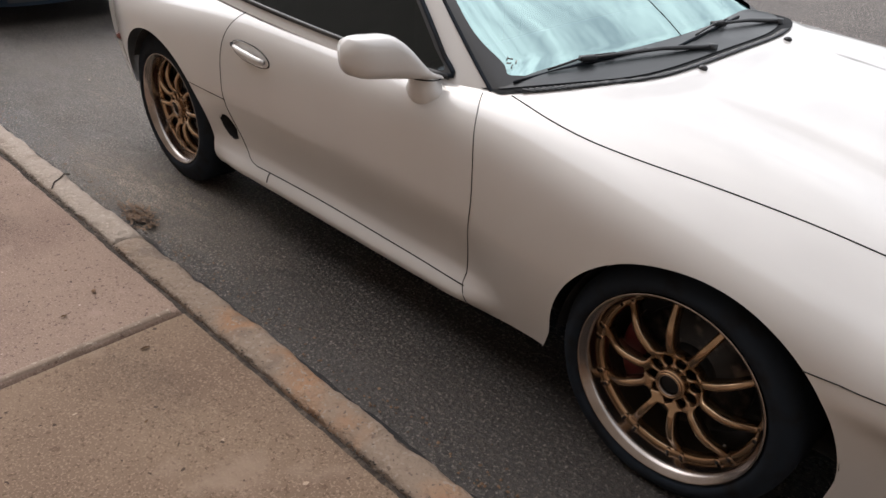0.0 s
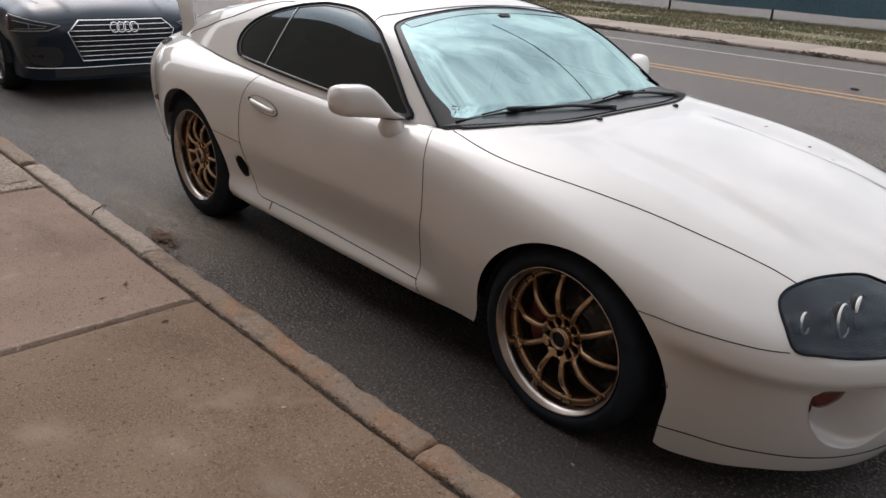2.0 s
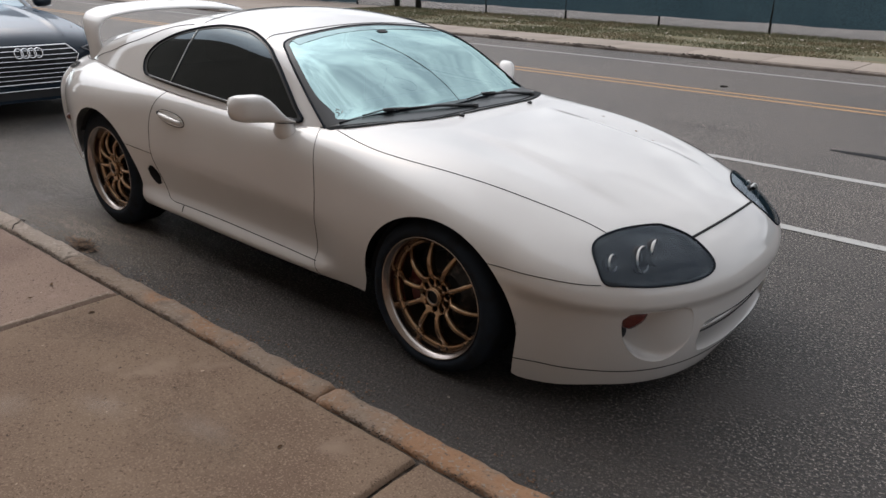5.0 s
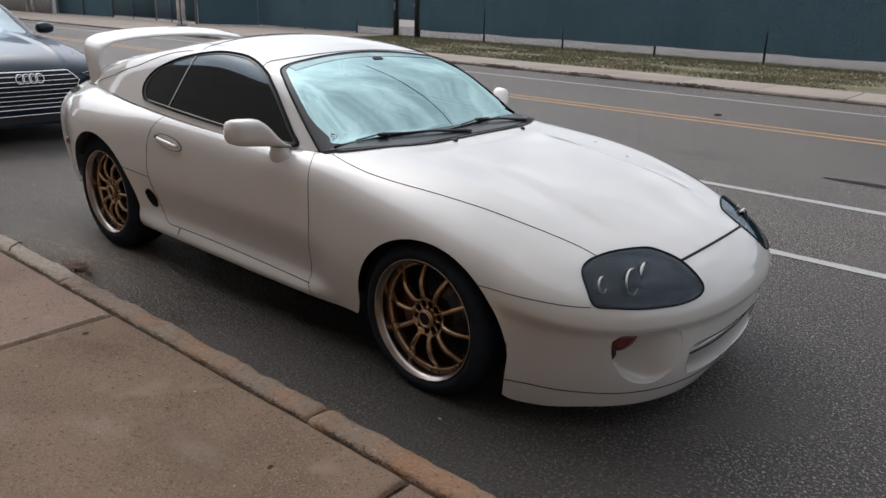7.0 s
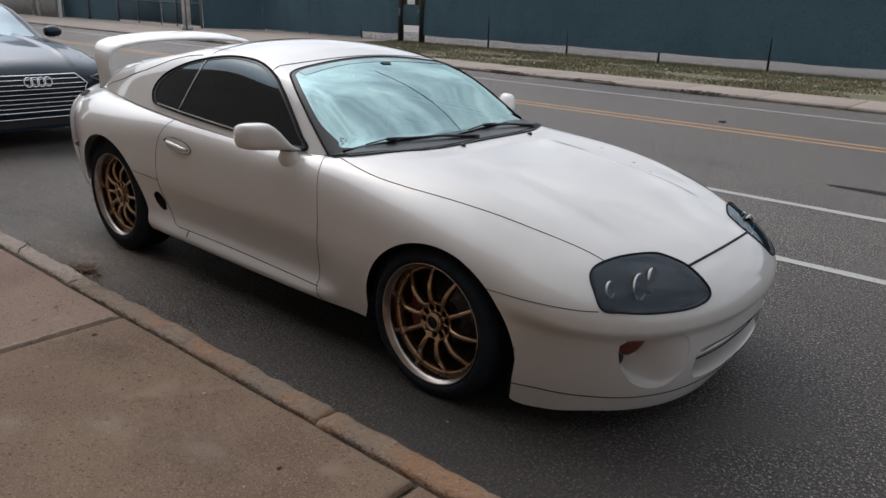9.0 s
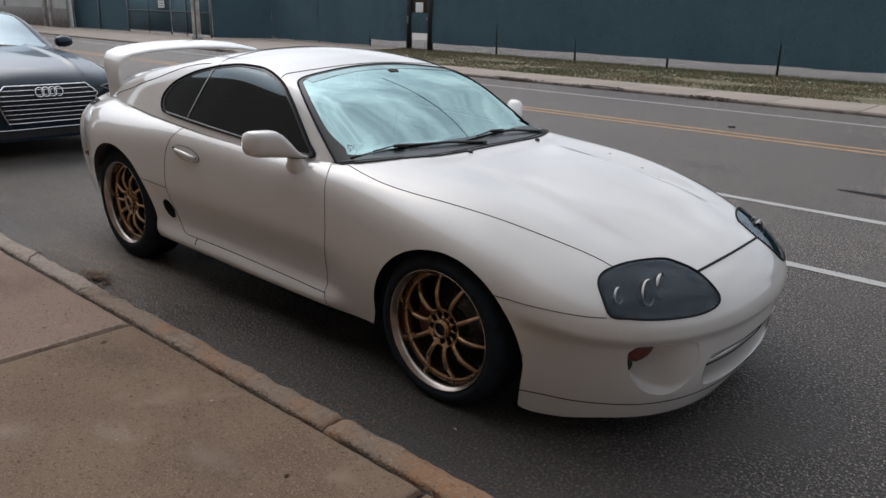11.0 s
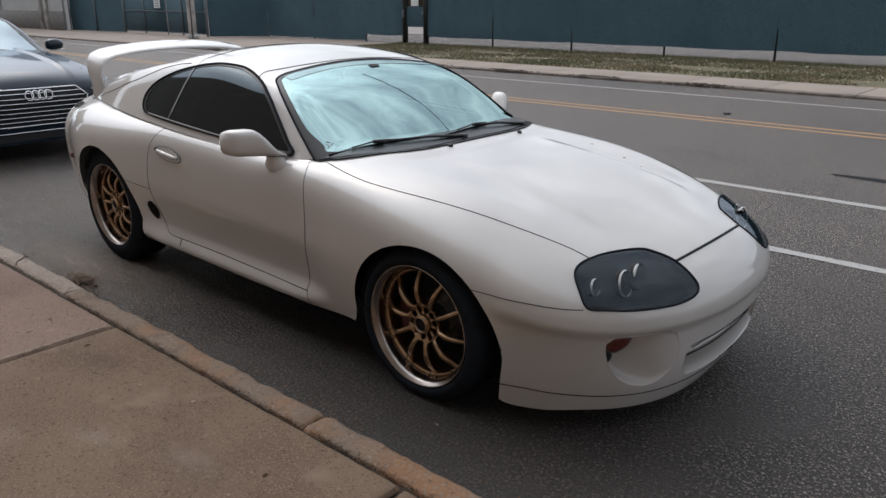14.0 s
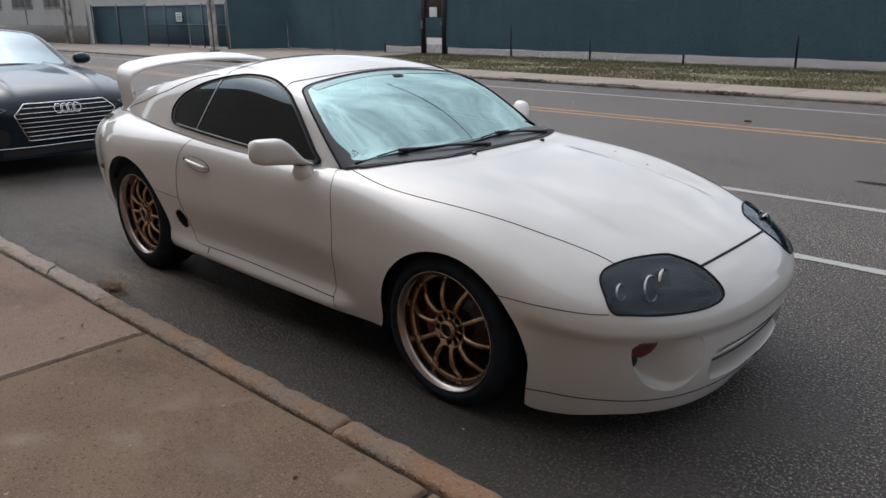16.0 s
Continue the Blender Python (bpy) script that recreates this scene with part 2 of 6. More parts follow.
SIDE_GLASS_MAT = glass("dark_tinted_glass", (0.03, 0.033, 0.037), 0.04, 0.01, (0.60, 0.70, 0.76))
HATCH_GLASS = glass("hatch_glass", (0.05, 0.055, 0.06), 0.30, 0.01, (0.85, 0.9, 0.95))
LAMP_GLASS = glass("smoked_lamp_cover", (0.70, 0.74, 0.78), 0.010, 0.03, (0.7, 0.78, 0.86), 1.0)
HOUSING = material("lamp_housing", (0.014, 0.015, 0.017), 0.5, spec=0.2, vary=[(30, (0.03, 0.03, 0.032), 0.4, 0.7, 3)])
SIGNAL = material("red_lamp_lens", (0.115, 0.022, 0.016), 0.22, coat=0.6, vary=[(60, (0.08, 0.014, 0.011), 0.4, 0.7, 2)])
DARK_METAL = material("sooty_metal", (0.06, 0.045, 0.035), 0.5, metal=0.6)
# base lifted and coat tinted blue to carry the haze over this car
BLACK_PAINT = material("black_car_paint", (0.012, 0.018, 0.025), 0.35, vary=[(3, (0.016, 0.023, 0.031), 0.4, 0.7, 4)], coat=0.6, spec=0.08)
BLACK_PAINT.node_tree.nodes["Principled BSDF"].inputs["Coat Tint"].default_value = (0.62, 0.80, 1.0, 1)
SILVER = material("silver_wheel_paint", (0.22, 0.22, 0.23), 0.3, metal=0.8)
# mesh colour lifted to include the haze over the fence
SCREEN_CLOTH = material("dark_green_privacy_mesh", (0.048, 0.10, 0.130), 0.8, vary=[(0.7, (0.064, 0.122, 0.152), 0.35, 0.7, 5), (90, (0.007, 0.015, 0.02), 0.5, 0.62, 2)], bump=[(0.9, 0.5, 0.08), (120, 0.3, 0.004)])
POST = material("black_fence_post", (0.015, 0.017, 0.018), 0.5)
WIRE = material("galvanised_wire", (0.15, 0.165, 0.18), 0.55, metal=0.4)
LINK_WIRE = material("dark_fence_wire", (0.05, 0.055, 0.055), 0.6)
GRASS = material("dry_green_grass", (0.128, 0.128, 0.07), 0.8, vary=[(0.6, (0.195, 0.152, 0.088), 0.40, 0.60, 5), (6, (0.14, 0.14, 0.07), 0.45, 0.7, 3)])
LEAF = material("dry_leaf", (0.20, 0.11, 0.05), 0.8, vary=[(30, (0.11, 0.06, 0.03), 0.4, 0.7, 3)])
WEED = material("dead_weed", (0.15, 0.088, 0.048), 0.85, vary=[(60, (0.045, 0.028, 0.018), 0.42, 0.6, 2), (35, (0.2, 0.13, 0.075), 0.62, 0.7, 2)])
PALE_BIT = material("pale_litter", (0.55, 0.5, 0.42), 0.8, vary=[(20, (0.4, 0.35, 0.28), 0.4, 0.7, 3)])
TAN_WALL = material("tan_building_wall", (0.42, 0.415, 0.40), 0.9, vary=[(0.6, (0.36, 0.35, 0.335), 0.4, 0.7, 5)])
BRICK = material("brown_brick_wall", (0.34, 0.28, 0.225), 0.9, vary=[(1.2, (0.29, 0.24, 0.19), 0.4, 0.7, 5), (30, (0.38, 0.315, 0.255), 0.55, 0.7, 3)], bump=[(30, 0.4, 0.01)])
BASE_STONE = material("grey_base_masonry", (0.23, 0.215, 0.20), 0.9, vary=[(4, (0.19, 0.178, 0.165), 0.45, 0.65, 5)], bump=[(8, 0.4, 0.02)])
POLE = material("weathered_pole", (0.66, 0.655, 0.64), 0.8, vary=[(3, (0.33, 0.32, 0.3), 0.4, 0.7, 5)])
SIGN = material("white_sign", (0.72, 0.73, 0.72), 0.6)
SIGN_INK = material("grey_sign_ink", (0.25, 0.27, 0.28), 0.7)


def stain_material(name, colour, amount, seed, edge=0.35, scale=6.0):
    """A soiled or dusty film: ragged and thinning towards the rim of a patch one unit in radius."""
    m = material(name, colour, 0.92)
    nt = m.node_tree
    co = nt.nodes.new("ShaderNodeTexCoord")
    far = nt.nodes.new("ShaderNodeVectorMath")
    far.operation = "LENGTH"
    tex = nt.nodes.new("ShaderNodeTexNoise")
    tex.noise_dimensions = "4D"
    tex.inputs["W"].default_value, tex.inputs["Scale"].default_value, tex.inputs["Detail"].default_value, tex.inputs["Roughness"].default_value = seed, scale, 9, 0.68
    add = nt.nodes.new("ShaderNodeMath")
    add.operation = "MULTIPLY_ADD"
    add.inputs[1].default_value = -2.4
    ramp = nt.nodes.new("ShaderNodeMapRange")
    ramp.inputs["From Min"].default_value, ramp.inputs["From Max"].default_value = -0.1 - edge, -0.1 - edge - 1.3
    ramp.inputs["To Min"].default_value, ramp.inputs["To Max"].default_value = 0.0, amount
    nt.links.new(co.outputs["Object"], far.inputs[0])
    nt.links.new(co.outputs["Object"], tex.inputs["Vector"])
    nt.links.new(tex.outputs["Fac"], add.inputs[0])
    nt.links.new(far.outputs["Value"], add.inputs[2])
    nt.links.new(add.outputs["Value"], ramp.inputs["Value"])
    # the grain of the ground shows through
    place = nt.nodes.new("ShaderNodeNewGeometry")
    grain = nt.nodes.new("ShaderNodeTexNoise")
    grain.inputs["Scale"].default_value, grain.inputs["Detail"].default_value = 150.0, 4.0
    sieve = nt.nodes.new("ShaderNodeMapRange")
    sieve.inputs["From Min"].default_value, sieve.inputs["From Max"].default_value = 0.34, 0.64
    both = nt.nodes.new("ShaderNodeMath")
    both.operation = "MULTIPLY"
    nt.links.new(place.outputs["Position"], grain.inputs["Vector"])
    nt.links.new(grain.outputs["Fac"], sieve.inputs["Value"])
    nt.links.new(ramp.outputs["Result"], both.inputs[0])
    nt.links.new(sieve.outputs["Result"], both.inputs[1])
    nt.links.new(both.outputs["Value"], nt.nodes["Principled BSDF"].inputs["Alpha"])
    return m


# gutter film: dust, plus the kerb's warm bounced light as colour
GUTTER_DUST_BOUNCE = stain_material("brown_dust_and_bounce", (0.10, 0.080, 0.064), 0.5, 5.0, 0.1, 8.0)
DUST = stain_material("tan_dust", (0.19, 0.165, 0.138), 0.95, 1.0, 0.08)
OIL = stain_material("old_oil_stain", (0.018, 0.017, 0.017), 0.38, 2.0)
WASH = stain_material("pale_dried_wash", (0.44, 0.355, 0.29), 0.75, 3.0, 0.3, 3.0)
GRIME = stain_material("dark_foot_grime", (0.135, 0.097, 0.07), 0.6, 4.0, 0.35, 3.0)
KERB_DUST = stain_material("tan_kerbside_dust", (0.30, 0.25, 0.20), 1.1, 7.0, 0.02, 5.0)
MORTAR = material("pale_joint_mortar", (0.215, 0.158, 0.117), 0.92, vary=[(9, (0.19, 0.14, 0.104), 0.45, 0.65, 6), (60, (0.31, 0.25, 0.195), 0.57, 0.66, 3)], bump=[(60, 0.6, 0.006)])

# ---- building tools ----
def link(name, me, mat, parent=None, label="", smooth=True):
    for p in me.polygons:
        p.use_smooth = smooth
    me.materials.append(mat)
    ob = new(name, me)
    ob.parent = parent
    if label:
        tagged(ob, label)
    return ob


def part(name, bm, mat, parent=None, label="", smooth=True):
    """Links a bmesh as one mesh object under a thing or a part."""
    me = bpy.data.meshes.new(name)
    bmesh.ops.recalc_face_normals(bm, faces=bm.faces)
    bm.to_mesh(me)
    bm.free()
    return link(name, me, mat, parent, label, smooth)


def grid(rows, close_u=False, close_v=False):
    """A bmesh from rows of points, quads between neighbours."""
    bm = bmesh.new()
    vs = [[bm.verts.new(p) for p in row] for row in rows]
    nu, nv = len(vs), len(vs[0])
    for i in range(nu if close_u else nu - 1):
        for j in range(nv if close_v else nv - 1):
            q = [vs[i][j], vs[(i + 1) % nu][j], vs[(i + 1) % nu][(j + 1) % nv], vs[i][(j + 1) % nv]]
            if len(set(q)) == 4:
                bm.faces.new(q)
    return bm


def slab(x0, y0, z0, x1, y1, z1, bevel=0.0):
    bm = bmesh.new()
    bmesh.ops.create_cube(bm, size=1)
    for v in bm.verts:
        v.co = Vector(((x0 + x1) / 2 + v.co.x * (x1 - x0), (y0 + y1) / 2 + v.co.y * (y1 - y0), (z0 + z1) / 2 + v.co.z * (z1 - z0)))
    if bevel:
        bmesh.ops.bevel(bm, geom=bm.edges[:], offset=bevel, segments=2, affect="EDGES", profile=0.6)
    return bm


def tube(points, radius, sides=8, closed=False, taper=None):
    """A round bar along points; taper(f) scales the radius along it."""
    pts = [Vector(p) for p in points]
    n = len(pts)
    rows, up = [], Vector((0.013, 0.021, 1))
    for i, p in enumerate(pts):
        a = pts[(i - 1) % n] if closed or i else p
        b = pts[(i + 1) % n] if closed or i < n - 1 else p
        d = (b - a).normalized()
        s = d.cross(up)
        if s.length < 1e-3:
            s = d.cross(Vector((0, 1, 0)))
        s.normalize()
        w = s.cross(d)
        r = radius * (taper(i / max(1, n - 1)) if taper else 1)
        rows.append([p + r * (math.cos(k * math.tau / sides) * s + math.sin(k * math.tau / sides) * w) for k in range(sides)])
    bm = grid(rows, close_u=closed, close_v=True)
    if not closed:
        bmesh.ops.holes_fill(bm, edges=[e for e in bm.edges if e.is_boundary])
    return bm


def lathe(profile, steps=64):
    """Turns (radius, depth) pairs round the wheel's axis; depth runs along y."""
    rows = [[(r * math.cos(k * math.tau / steps), d, r * math.sin(k * math.tau / steps)) for r, d in profile] for k in range(steps)]
    return grid(rows, close_u=True)


def join(*bms):
    out = bmesh.new()
    for b in bms:
        me = bpy.data.meshes.new("tmp")
        b.to_mesh(me)
        b.free()
        out.from_mesh(me)
        bpy.data.meshes.remove(me)
    return out


def curve(table):
    """A smooth function through (x, value) pairs in rising x."""
    xs = np.array([a for a, _ in table], float)
    ys = np.array([b for _, b in table], float)
    d = np.gradient(ys, xs) if len(xs) > 1 else np.zeros(1)

    def f(x):
        x = float(min(max(x, xs[0]), xs[-1]))
        i = int(min(max(np.searchsorted(xs, x) - 1, 0), len(xs) - 2))
        h = xs[i + 1] - xs[i]
        t = (x - xs[i]) / h
        return float((1 + 2 * t) * (1 - t) ** 2 * ys[i] + t * (1 - t) ** 2 * h * d[i] + t * t * (3 - 2 * t) * ys[i + 1] + t * t * (t - 1) * h * d[i + 1])
    return f


def smoothstep(a, b, x):
    t = min(max((x - a) / (b - a), 0.0), 1.0)
    return t * t * (3 - 2 * t)


def soft_min(a, b, k):
    h = min(max(0.5 + 0.5 * (b - a) / k, 0.0), 1.0)
    return b * (1 - h) + a * h - k * h * (1 - h)


def thing(name, label, category, group="", at=(0, 0, 0)):
    ob = new(name)
    ob.location = at
    ob.empty_display_size = 0.2
    return tagged(ob, label, category, group)

# ---- the street ----
def sheet(name, x0, y0, x1, y1, z, mat, label, category="ground"):
    bm = bmesh.new()
    bm.faces.new([bm.verts.new(p) for p in ((x0, y0, z), (x1, y0, z), (x1, y1, z), (x0, y1, z))])
    return tagged(part(name, bm, mat, smooth=False), label, category, kind="structure")


ROAD_N, ROAD_S, WALK_IN, FENCE_Y = 11.33, -1.21, -1.355, 18.0
sheet("ground", -900, -900, 900, 900, -0.06, GROUND, "bare brownish ground reaching out to the horizon")
sheet("road", -220, ROAD_S - 0.08, 220, ROAD_N + 0.08, 0.0, ASPHALT, "worn grey asphalt road with fine light aggregate", "road")


def stripe(name, y, width, mat, label):
    """A painted line with slightly ragged edges."""
    rng = random.Random(int(y * 100))
    xs = np.arange(-60, 30.01, 0.15)
    rows = [[(x, y - width / 2 + rng.uniform(-0.006, 0.006), 0.004), (x, y + width / 2 + rng.uniform(-0.006, 0.006), 0.004)] for x in xs]
    tagged(part(name, grid(rows), mat, smooth=False), label, "road marking", kind="structure")


stripe("lane_line", 2.085, 0.10, LINE_WHITE, "worn white line beside the parking lane")
stripe("lane_line", 3.70, 0.10, LINE_WHITE, "worn white line painted along the traffic lane")
stripe("centre_line", 7.26, 0.085, LINE_YELLOW, "worn yellow stripe of the double centre line")
stripe("centre_line", 7.54, 0.085, LINE_YELLOW, "worn yellow stripe of the double centre line")
stripe("edge_line", 10.02, 0.10, LINE_WHITE, "thin worn white edge line along the far lane")

bm = bmesh.new()
rng = random.Random(5)
ring = [bm.verts.new((0.75 + 0.66 * math.cos(a) + rng.uniform(-0.02, 0.02), 4.77 + 0.075 * math.sin(a) + 0.02 * math.cos(a) + rng.uniform(-0.008, 0.008), 0.004)) for a in np.linspace(0, math.tau, 40, endpoint=False)]
bm.faces.new(ring)
tagged(part("tar_patch", bm, TAR, smooth=False), "long dark tar patch on the asphalt", "road patch", kind="structure")


# near kerb: weathered stones with open joints
def kerb_stone(x0, x1, lift, shift, seed):
    rng = random.Random(seed)
    n = max(8, int((x1 - x0) / 0.025))
    section = [(-1.344, -0.05), (-1.344, 0.045), (-1.338, 0.056), (-1.316, 0.061), (-1.282, 0.062), (-1.257, 0.060), (-1.240, 0.055), (-1.229, 0.043), (-1.219, 0.022), (-1.213, 0.0), (-1.211, -0.05)]
    rows = []
    for k in range(n + 1):
        f = k / n
        x = x0 + (x1 - x0) * f
        end = min(1, min(k, n - k) / 1.5)
        row = []
        for j, (y, z) in enumerate(section):
            wob = noise.noise(Vector((x * 22, y * 40, z * 40 + seed))) * 0.0055 + noise.noise(Vector((x * 5, seed, j * 0.2))) * (0.011 if j > 4 else 0.002) + noise.noise(Vector((x * 13, seed, j * 0.15))) * (0.005 if j > 4 else 0.001)
            row.append((x + rng.uniform(-0.003, 0.003), y + shift + wob, z + (lift + wob * 0.7 - (0.012 * (1 - end))) * (z > 0.01)))
        rows.append(row)
    bm = grid(rows)
    bm.verts.ensure_lookup_table()
    m = len(section)
    bm.faces.new(bm.verts[:m])
    bm.faces.new(bm.verts[-m:])
    return bm


kerb = tagged(part("kerb", slab(-60, -1.34, -0.06, 40, -1.222, 0.025), JOINT, smooth=False), "low weathered kerb of tan and rust-stained stones", "kerb", kind="structure")
marks = [-60, -40, -25, -15, -11.0, -9.2, -7.4, -5.7, -3.90, -2.075, -0.105, 1.80, 3.7, 5.5, 9, 15, 40]
for k in range(len(marks) - 1):
    part("kerb_stone", kerb_stone(marks[k] + 0.005, marks[k + 1] - 0.005, 0.018 if marks[k + 1] < -3.8 else 0.0, -0.012 if marks[k + 1] < -3.8 else (0.006 if marks[k] < -3 else 0.0), k), KERB_PALE if -4 < marks[k] < -3 else KERB, kerb)
part("crack", tube([(-2.86, -1.205, 0.045), (-2.845, -1.23, 0.061), (-2.80, -1.265, 0.064), (-2.775, -1.30, 0.063), (-2.72, -1.33, 0.06)], 0.0032, 5), JOINT, kerb, "dark crack across a kerb stone")

# crumbs of dirt in the seam between kerb and sidewalk
rng = random.Random(14)
verts, faces = [], []
for _ in range(1500):
    x = rng.uniform(-7, 3.2)
    y, r = -1.351 + rng.gauss(0, 0.005) + 0.004 * noise.noise(Vector((x * 6, 0, 1))), rng.uniform(0.002, 0.006)
    if noise.noise(Vector((x * 3.1, 5, 0))) < rng.uniform(-0.6, 0.4):
        continue
    z, n = 0.052 + rng.uniform(0, 0.008), len(verts)
    ring = [(x + r * rng.uniform(0.6, 1.5) * math.cos(a), y + r * rng.uniform(0.5, 1.0) * math.sin(a), z) for a in (0, 1.3, 2.5, 3.8, 5.0)]
    verts += ring + [(x, y, z + r * 0.6)]
    faces += [(n + k, n + (k + 1) % 5, n + 5) for k in range(5)]
me = bpy.data.meshes.new("seam_dirt")
me.from_pydata(verts, [], faces)
tagged(link("seam_dirt", me, JOINT, smooth=False), "dark crumbs of dirt along the kerb's seam", "dirt", kind="stuff")

# near sidewalk: slabs on a dirt bed
walk_bed = sheet("sidewalk", -60, -8.0, 40, WALK_IN + 0.012, 0.036, JOINT, "worn tan concrete sidewalk of large slabs", "sidewalk")


def walk_slab(x0, y0, x1, y1, lift, mat, seed):
    nx, ny = max(2, int((x1 - x0) / 0.035)), max(2, int((y1 - y0) / 0.06))
    rows = []
    for i in range(nx + 5):
        row = []
        for j in range(ny + 5):
            fx, fy = min(max(i - 2, 0), nx) / nx, min(max(j - 2, 0), ny) / ny
            x, y = x0 + (x1 - x0) * fx, y0 + (y1 - y0) * fy
            ex, ey = max(2 - i, i - nx - 2, 0), max(2 - j, j - ny - 2, 0)
            e = max(ex, ey)
            if i <= 2:
                x = x0 + 0.012 * (i / 2)
            elif i >= nx + 2:
                x = x1 - 0.012 * ((nx + 4 - i) / 2)
            if j <= 2:
                y = y0 + 0.012 * (j / 2)
            elif j >= ny + 2:
                y = y1 - 0.012 * ((ny + 4 - j) / 2)
            chip = 0.006 * noise.noise(Vector((x * 9, y * 9, seed))) + 0.004 * noise.noise(Vector((x * 37, y * 37, seed)))
            row.append((x + chip * (e > 0), y + chip * (e > 0), 0.06 + lift + 0.002 * noise.noise(Vector((x * 1.5, y * 1.5, seed))) - (0, 0.004, 0.02)[e]))
        rows.append(row)
    return grid(rows)


for k, (x0, x1, mat, lift) in enumerate(((-12.5, -9.4, CONCRETE_OLD, 0.004), (-9.4, -6.3, CONCRETE_OLD, -0.002), (-6.3, -3.36, CONCRETE_OLD, 0.006), (-3.36, -1.45, CONCRETE, 0.0), (-1.45, 0.42, CONCRETE_BROWN, 0.002), (0.42, 2.32, CONCRETE_BROWN, -0.001), (2.32, 4.2, CONCRETE_BROWN, 0.0), (4.2, 8.5, CONCRETE_BROWN, 0.0))):
    for y0, y1 in ((-3.27, WALK_IN - 0.010), (-5.2, -3.27), (-5.7, -5.2)):
        part("sidewalk_slab", walk_slab(x0 + 0.007, y0 + 0.006, x1 - 0.007, y1, lift, mat, k), mat, walk_bed)


def scrap(name, at, length, seed, mat, label, category, curl=0.3):
    """A small curled leaf or twig lying flat."""
    rng = random.Random(seed)
    turn = rng.uniform(0, math.tau)
    rows = []
    for i in range(5):
        f = i / 4
        w = length * 0.28 * math.sin(math.pi * (0.08 + 0.86 * f))
        z = 0.003 + length * curl * 0.4 * (f - 0.5) ** 2
        rows.append([(length * (f - 0.5), w * u, z + abs(u) * w * curl) for u in (-1, 0, 1)])
    bm = grid(rows)
    bmesh.ops.solidify(bm, geom=bm.faces[:], thickness=0.0015)
    bmesh.ops.transform(bm, matrix=Matrix.Translation(at) @ pose(0, 0, 0, 0, 0, math.degrees(turn)), verts=bm.verts)
    return tagged(part(name, bm, mat), label, category, "litter")


def stain(name, x, y, z, rx, ry, turn, mat, label):
    """A thin film of dirt or dust, an ellipse with a ragged rim."""
    bm = bmesh.new()
    bm.faces.new([bm.verts.new((1.5 * math.cos(a), 1.5 * math.sin(a), 0)) for a in np.linspace(0, math.tau, 40, endpoint=False)])
    ob = part(name, bm, mat, smooth=False)
    ob.matrix_world = pose(x, y, z, 0, 0, turn) @ Matrix.Diagonal((rx, ry, 1, 1))
    ob.visible_shadow = False
    tagged(ob, label, "stain", kind="structure")


stain("road_dust", -3.9, -0.4, 0.0035, 2.5, 0.9, 4, DUST, "pale tan dust lying on the asphalt by the kerb")
stain("kerbside_dust", -2.5, -0.98, 0.0049, 1.0, 0.30, 4, KERB_DUST, "tan dust drifted against the kerb")
stain("gutter_dust_bounce", -1.2, -0.92, 0.0042, 5.0, 0.42, 0, GUTTER_DUST_BOUNCE, "brown dust and painted warm bounce along the gutter")
for x, y, rx, ry, turn in ((-5.6, 0.3, 0.4, 0.25, 30), (-1.2, 4.9, 1.1, 0.4, 0), (-5.5, 5.3, 1.4, 0.5, 0), (1.5, 2.9, 1.3, 0.35, 0)):
    stain("road_stain", x, y, 0.005, rx, ry, turn, OIL, "dark old oil stain on the asphalt")
for k, (x, y, rx, ry, turn) in enumerate(((-0.59, -1.88, 0.17, 0.08, 14), (-0.21, -1.73, 0.19, 0.075, 8), (-0.85, -2.12, 0.18, 0.12, 20), (-1.9, -2.3, 0.3, 0.16, 15), (-2.8, -1.9, 0.3, 0.14, 40), (0.0, -2.75, 0.25, 0.16, 0), (-2.5, -2.5, 0.3, 0.2, 60))):
    stain("sidewalk_wash", x, y, 0.0655 + 0.0006 * k, rx, ry, turn, WASH, "pale dried wash mark on the concrete")
for k, (x, y, rx, ry, turn) in enumerate(((-1.2, -1.62, 0.5, 0.2, 5), (-0.2, -1.75, 0.55, 0.22, -8), (-2.6, -1.62, 0.6, 0.2, 0), (0.9, -1.7, 0.5, 0.22, 12))):
    stain("sidewalk_grime", x, y, 0.070 + 0.0006 * k, rx, ry, turn, GRIME, "faint dark grime on the concrete by the kerb")

# mortar smeared along one slab joint
rows = []
for y in np.arange(-2.6, -1.37, 0.03):
    w = 0.030 + 0.014 * noise.noise(Vector((y * 6, 4, 0))) + 0.008 * noise.noise(Vector((y * 25, 1, 0)))
    w *= 0.3 + 0.7 * smoothstep(-2.6, -2.1, y)
    rows.append([(-1.466 - f * w, y, z + 0.001 * noise.noise(Vector((y * 20, f, 3)))) for f, z in ((0, 0.057), (0.1, 0.0645), (0.5, 0.0655), (0.9, 0.0635), (1.0, 0.0595))])
part("mortar_band", grid(rows), MORTAR, walk_bed, "pale band of mortar along a slab joint")

# tarry gutter seam along the kerb
rng = random.Random(3)
xs = np.arange(-12, 6.01, 0.04)
rows = [[(x, -1.235, 0.0032), (x, -1.194 + 0.018 * noise.noise(Vector((x * 7, 2, 0))) + 0.02 * noise.noise(Vector((x * 1.6, 9, 0))) + rng.uniform(-0.004, 0.004), 0.0032)] for x in xs]
tagged(part("gutter_seam", grid(rows), TAR, smooth=False), "ragged dark tar seam between asphalt and kerb", "seam", kind="structure")

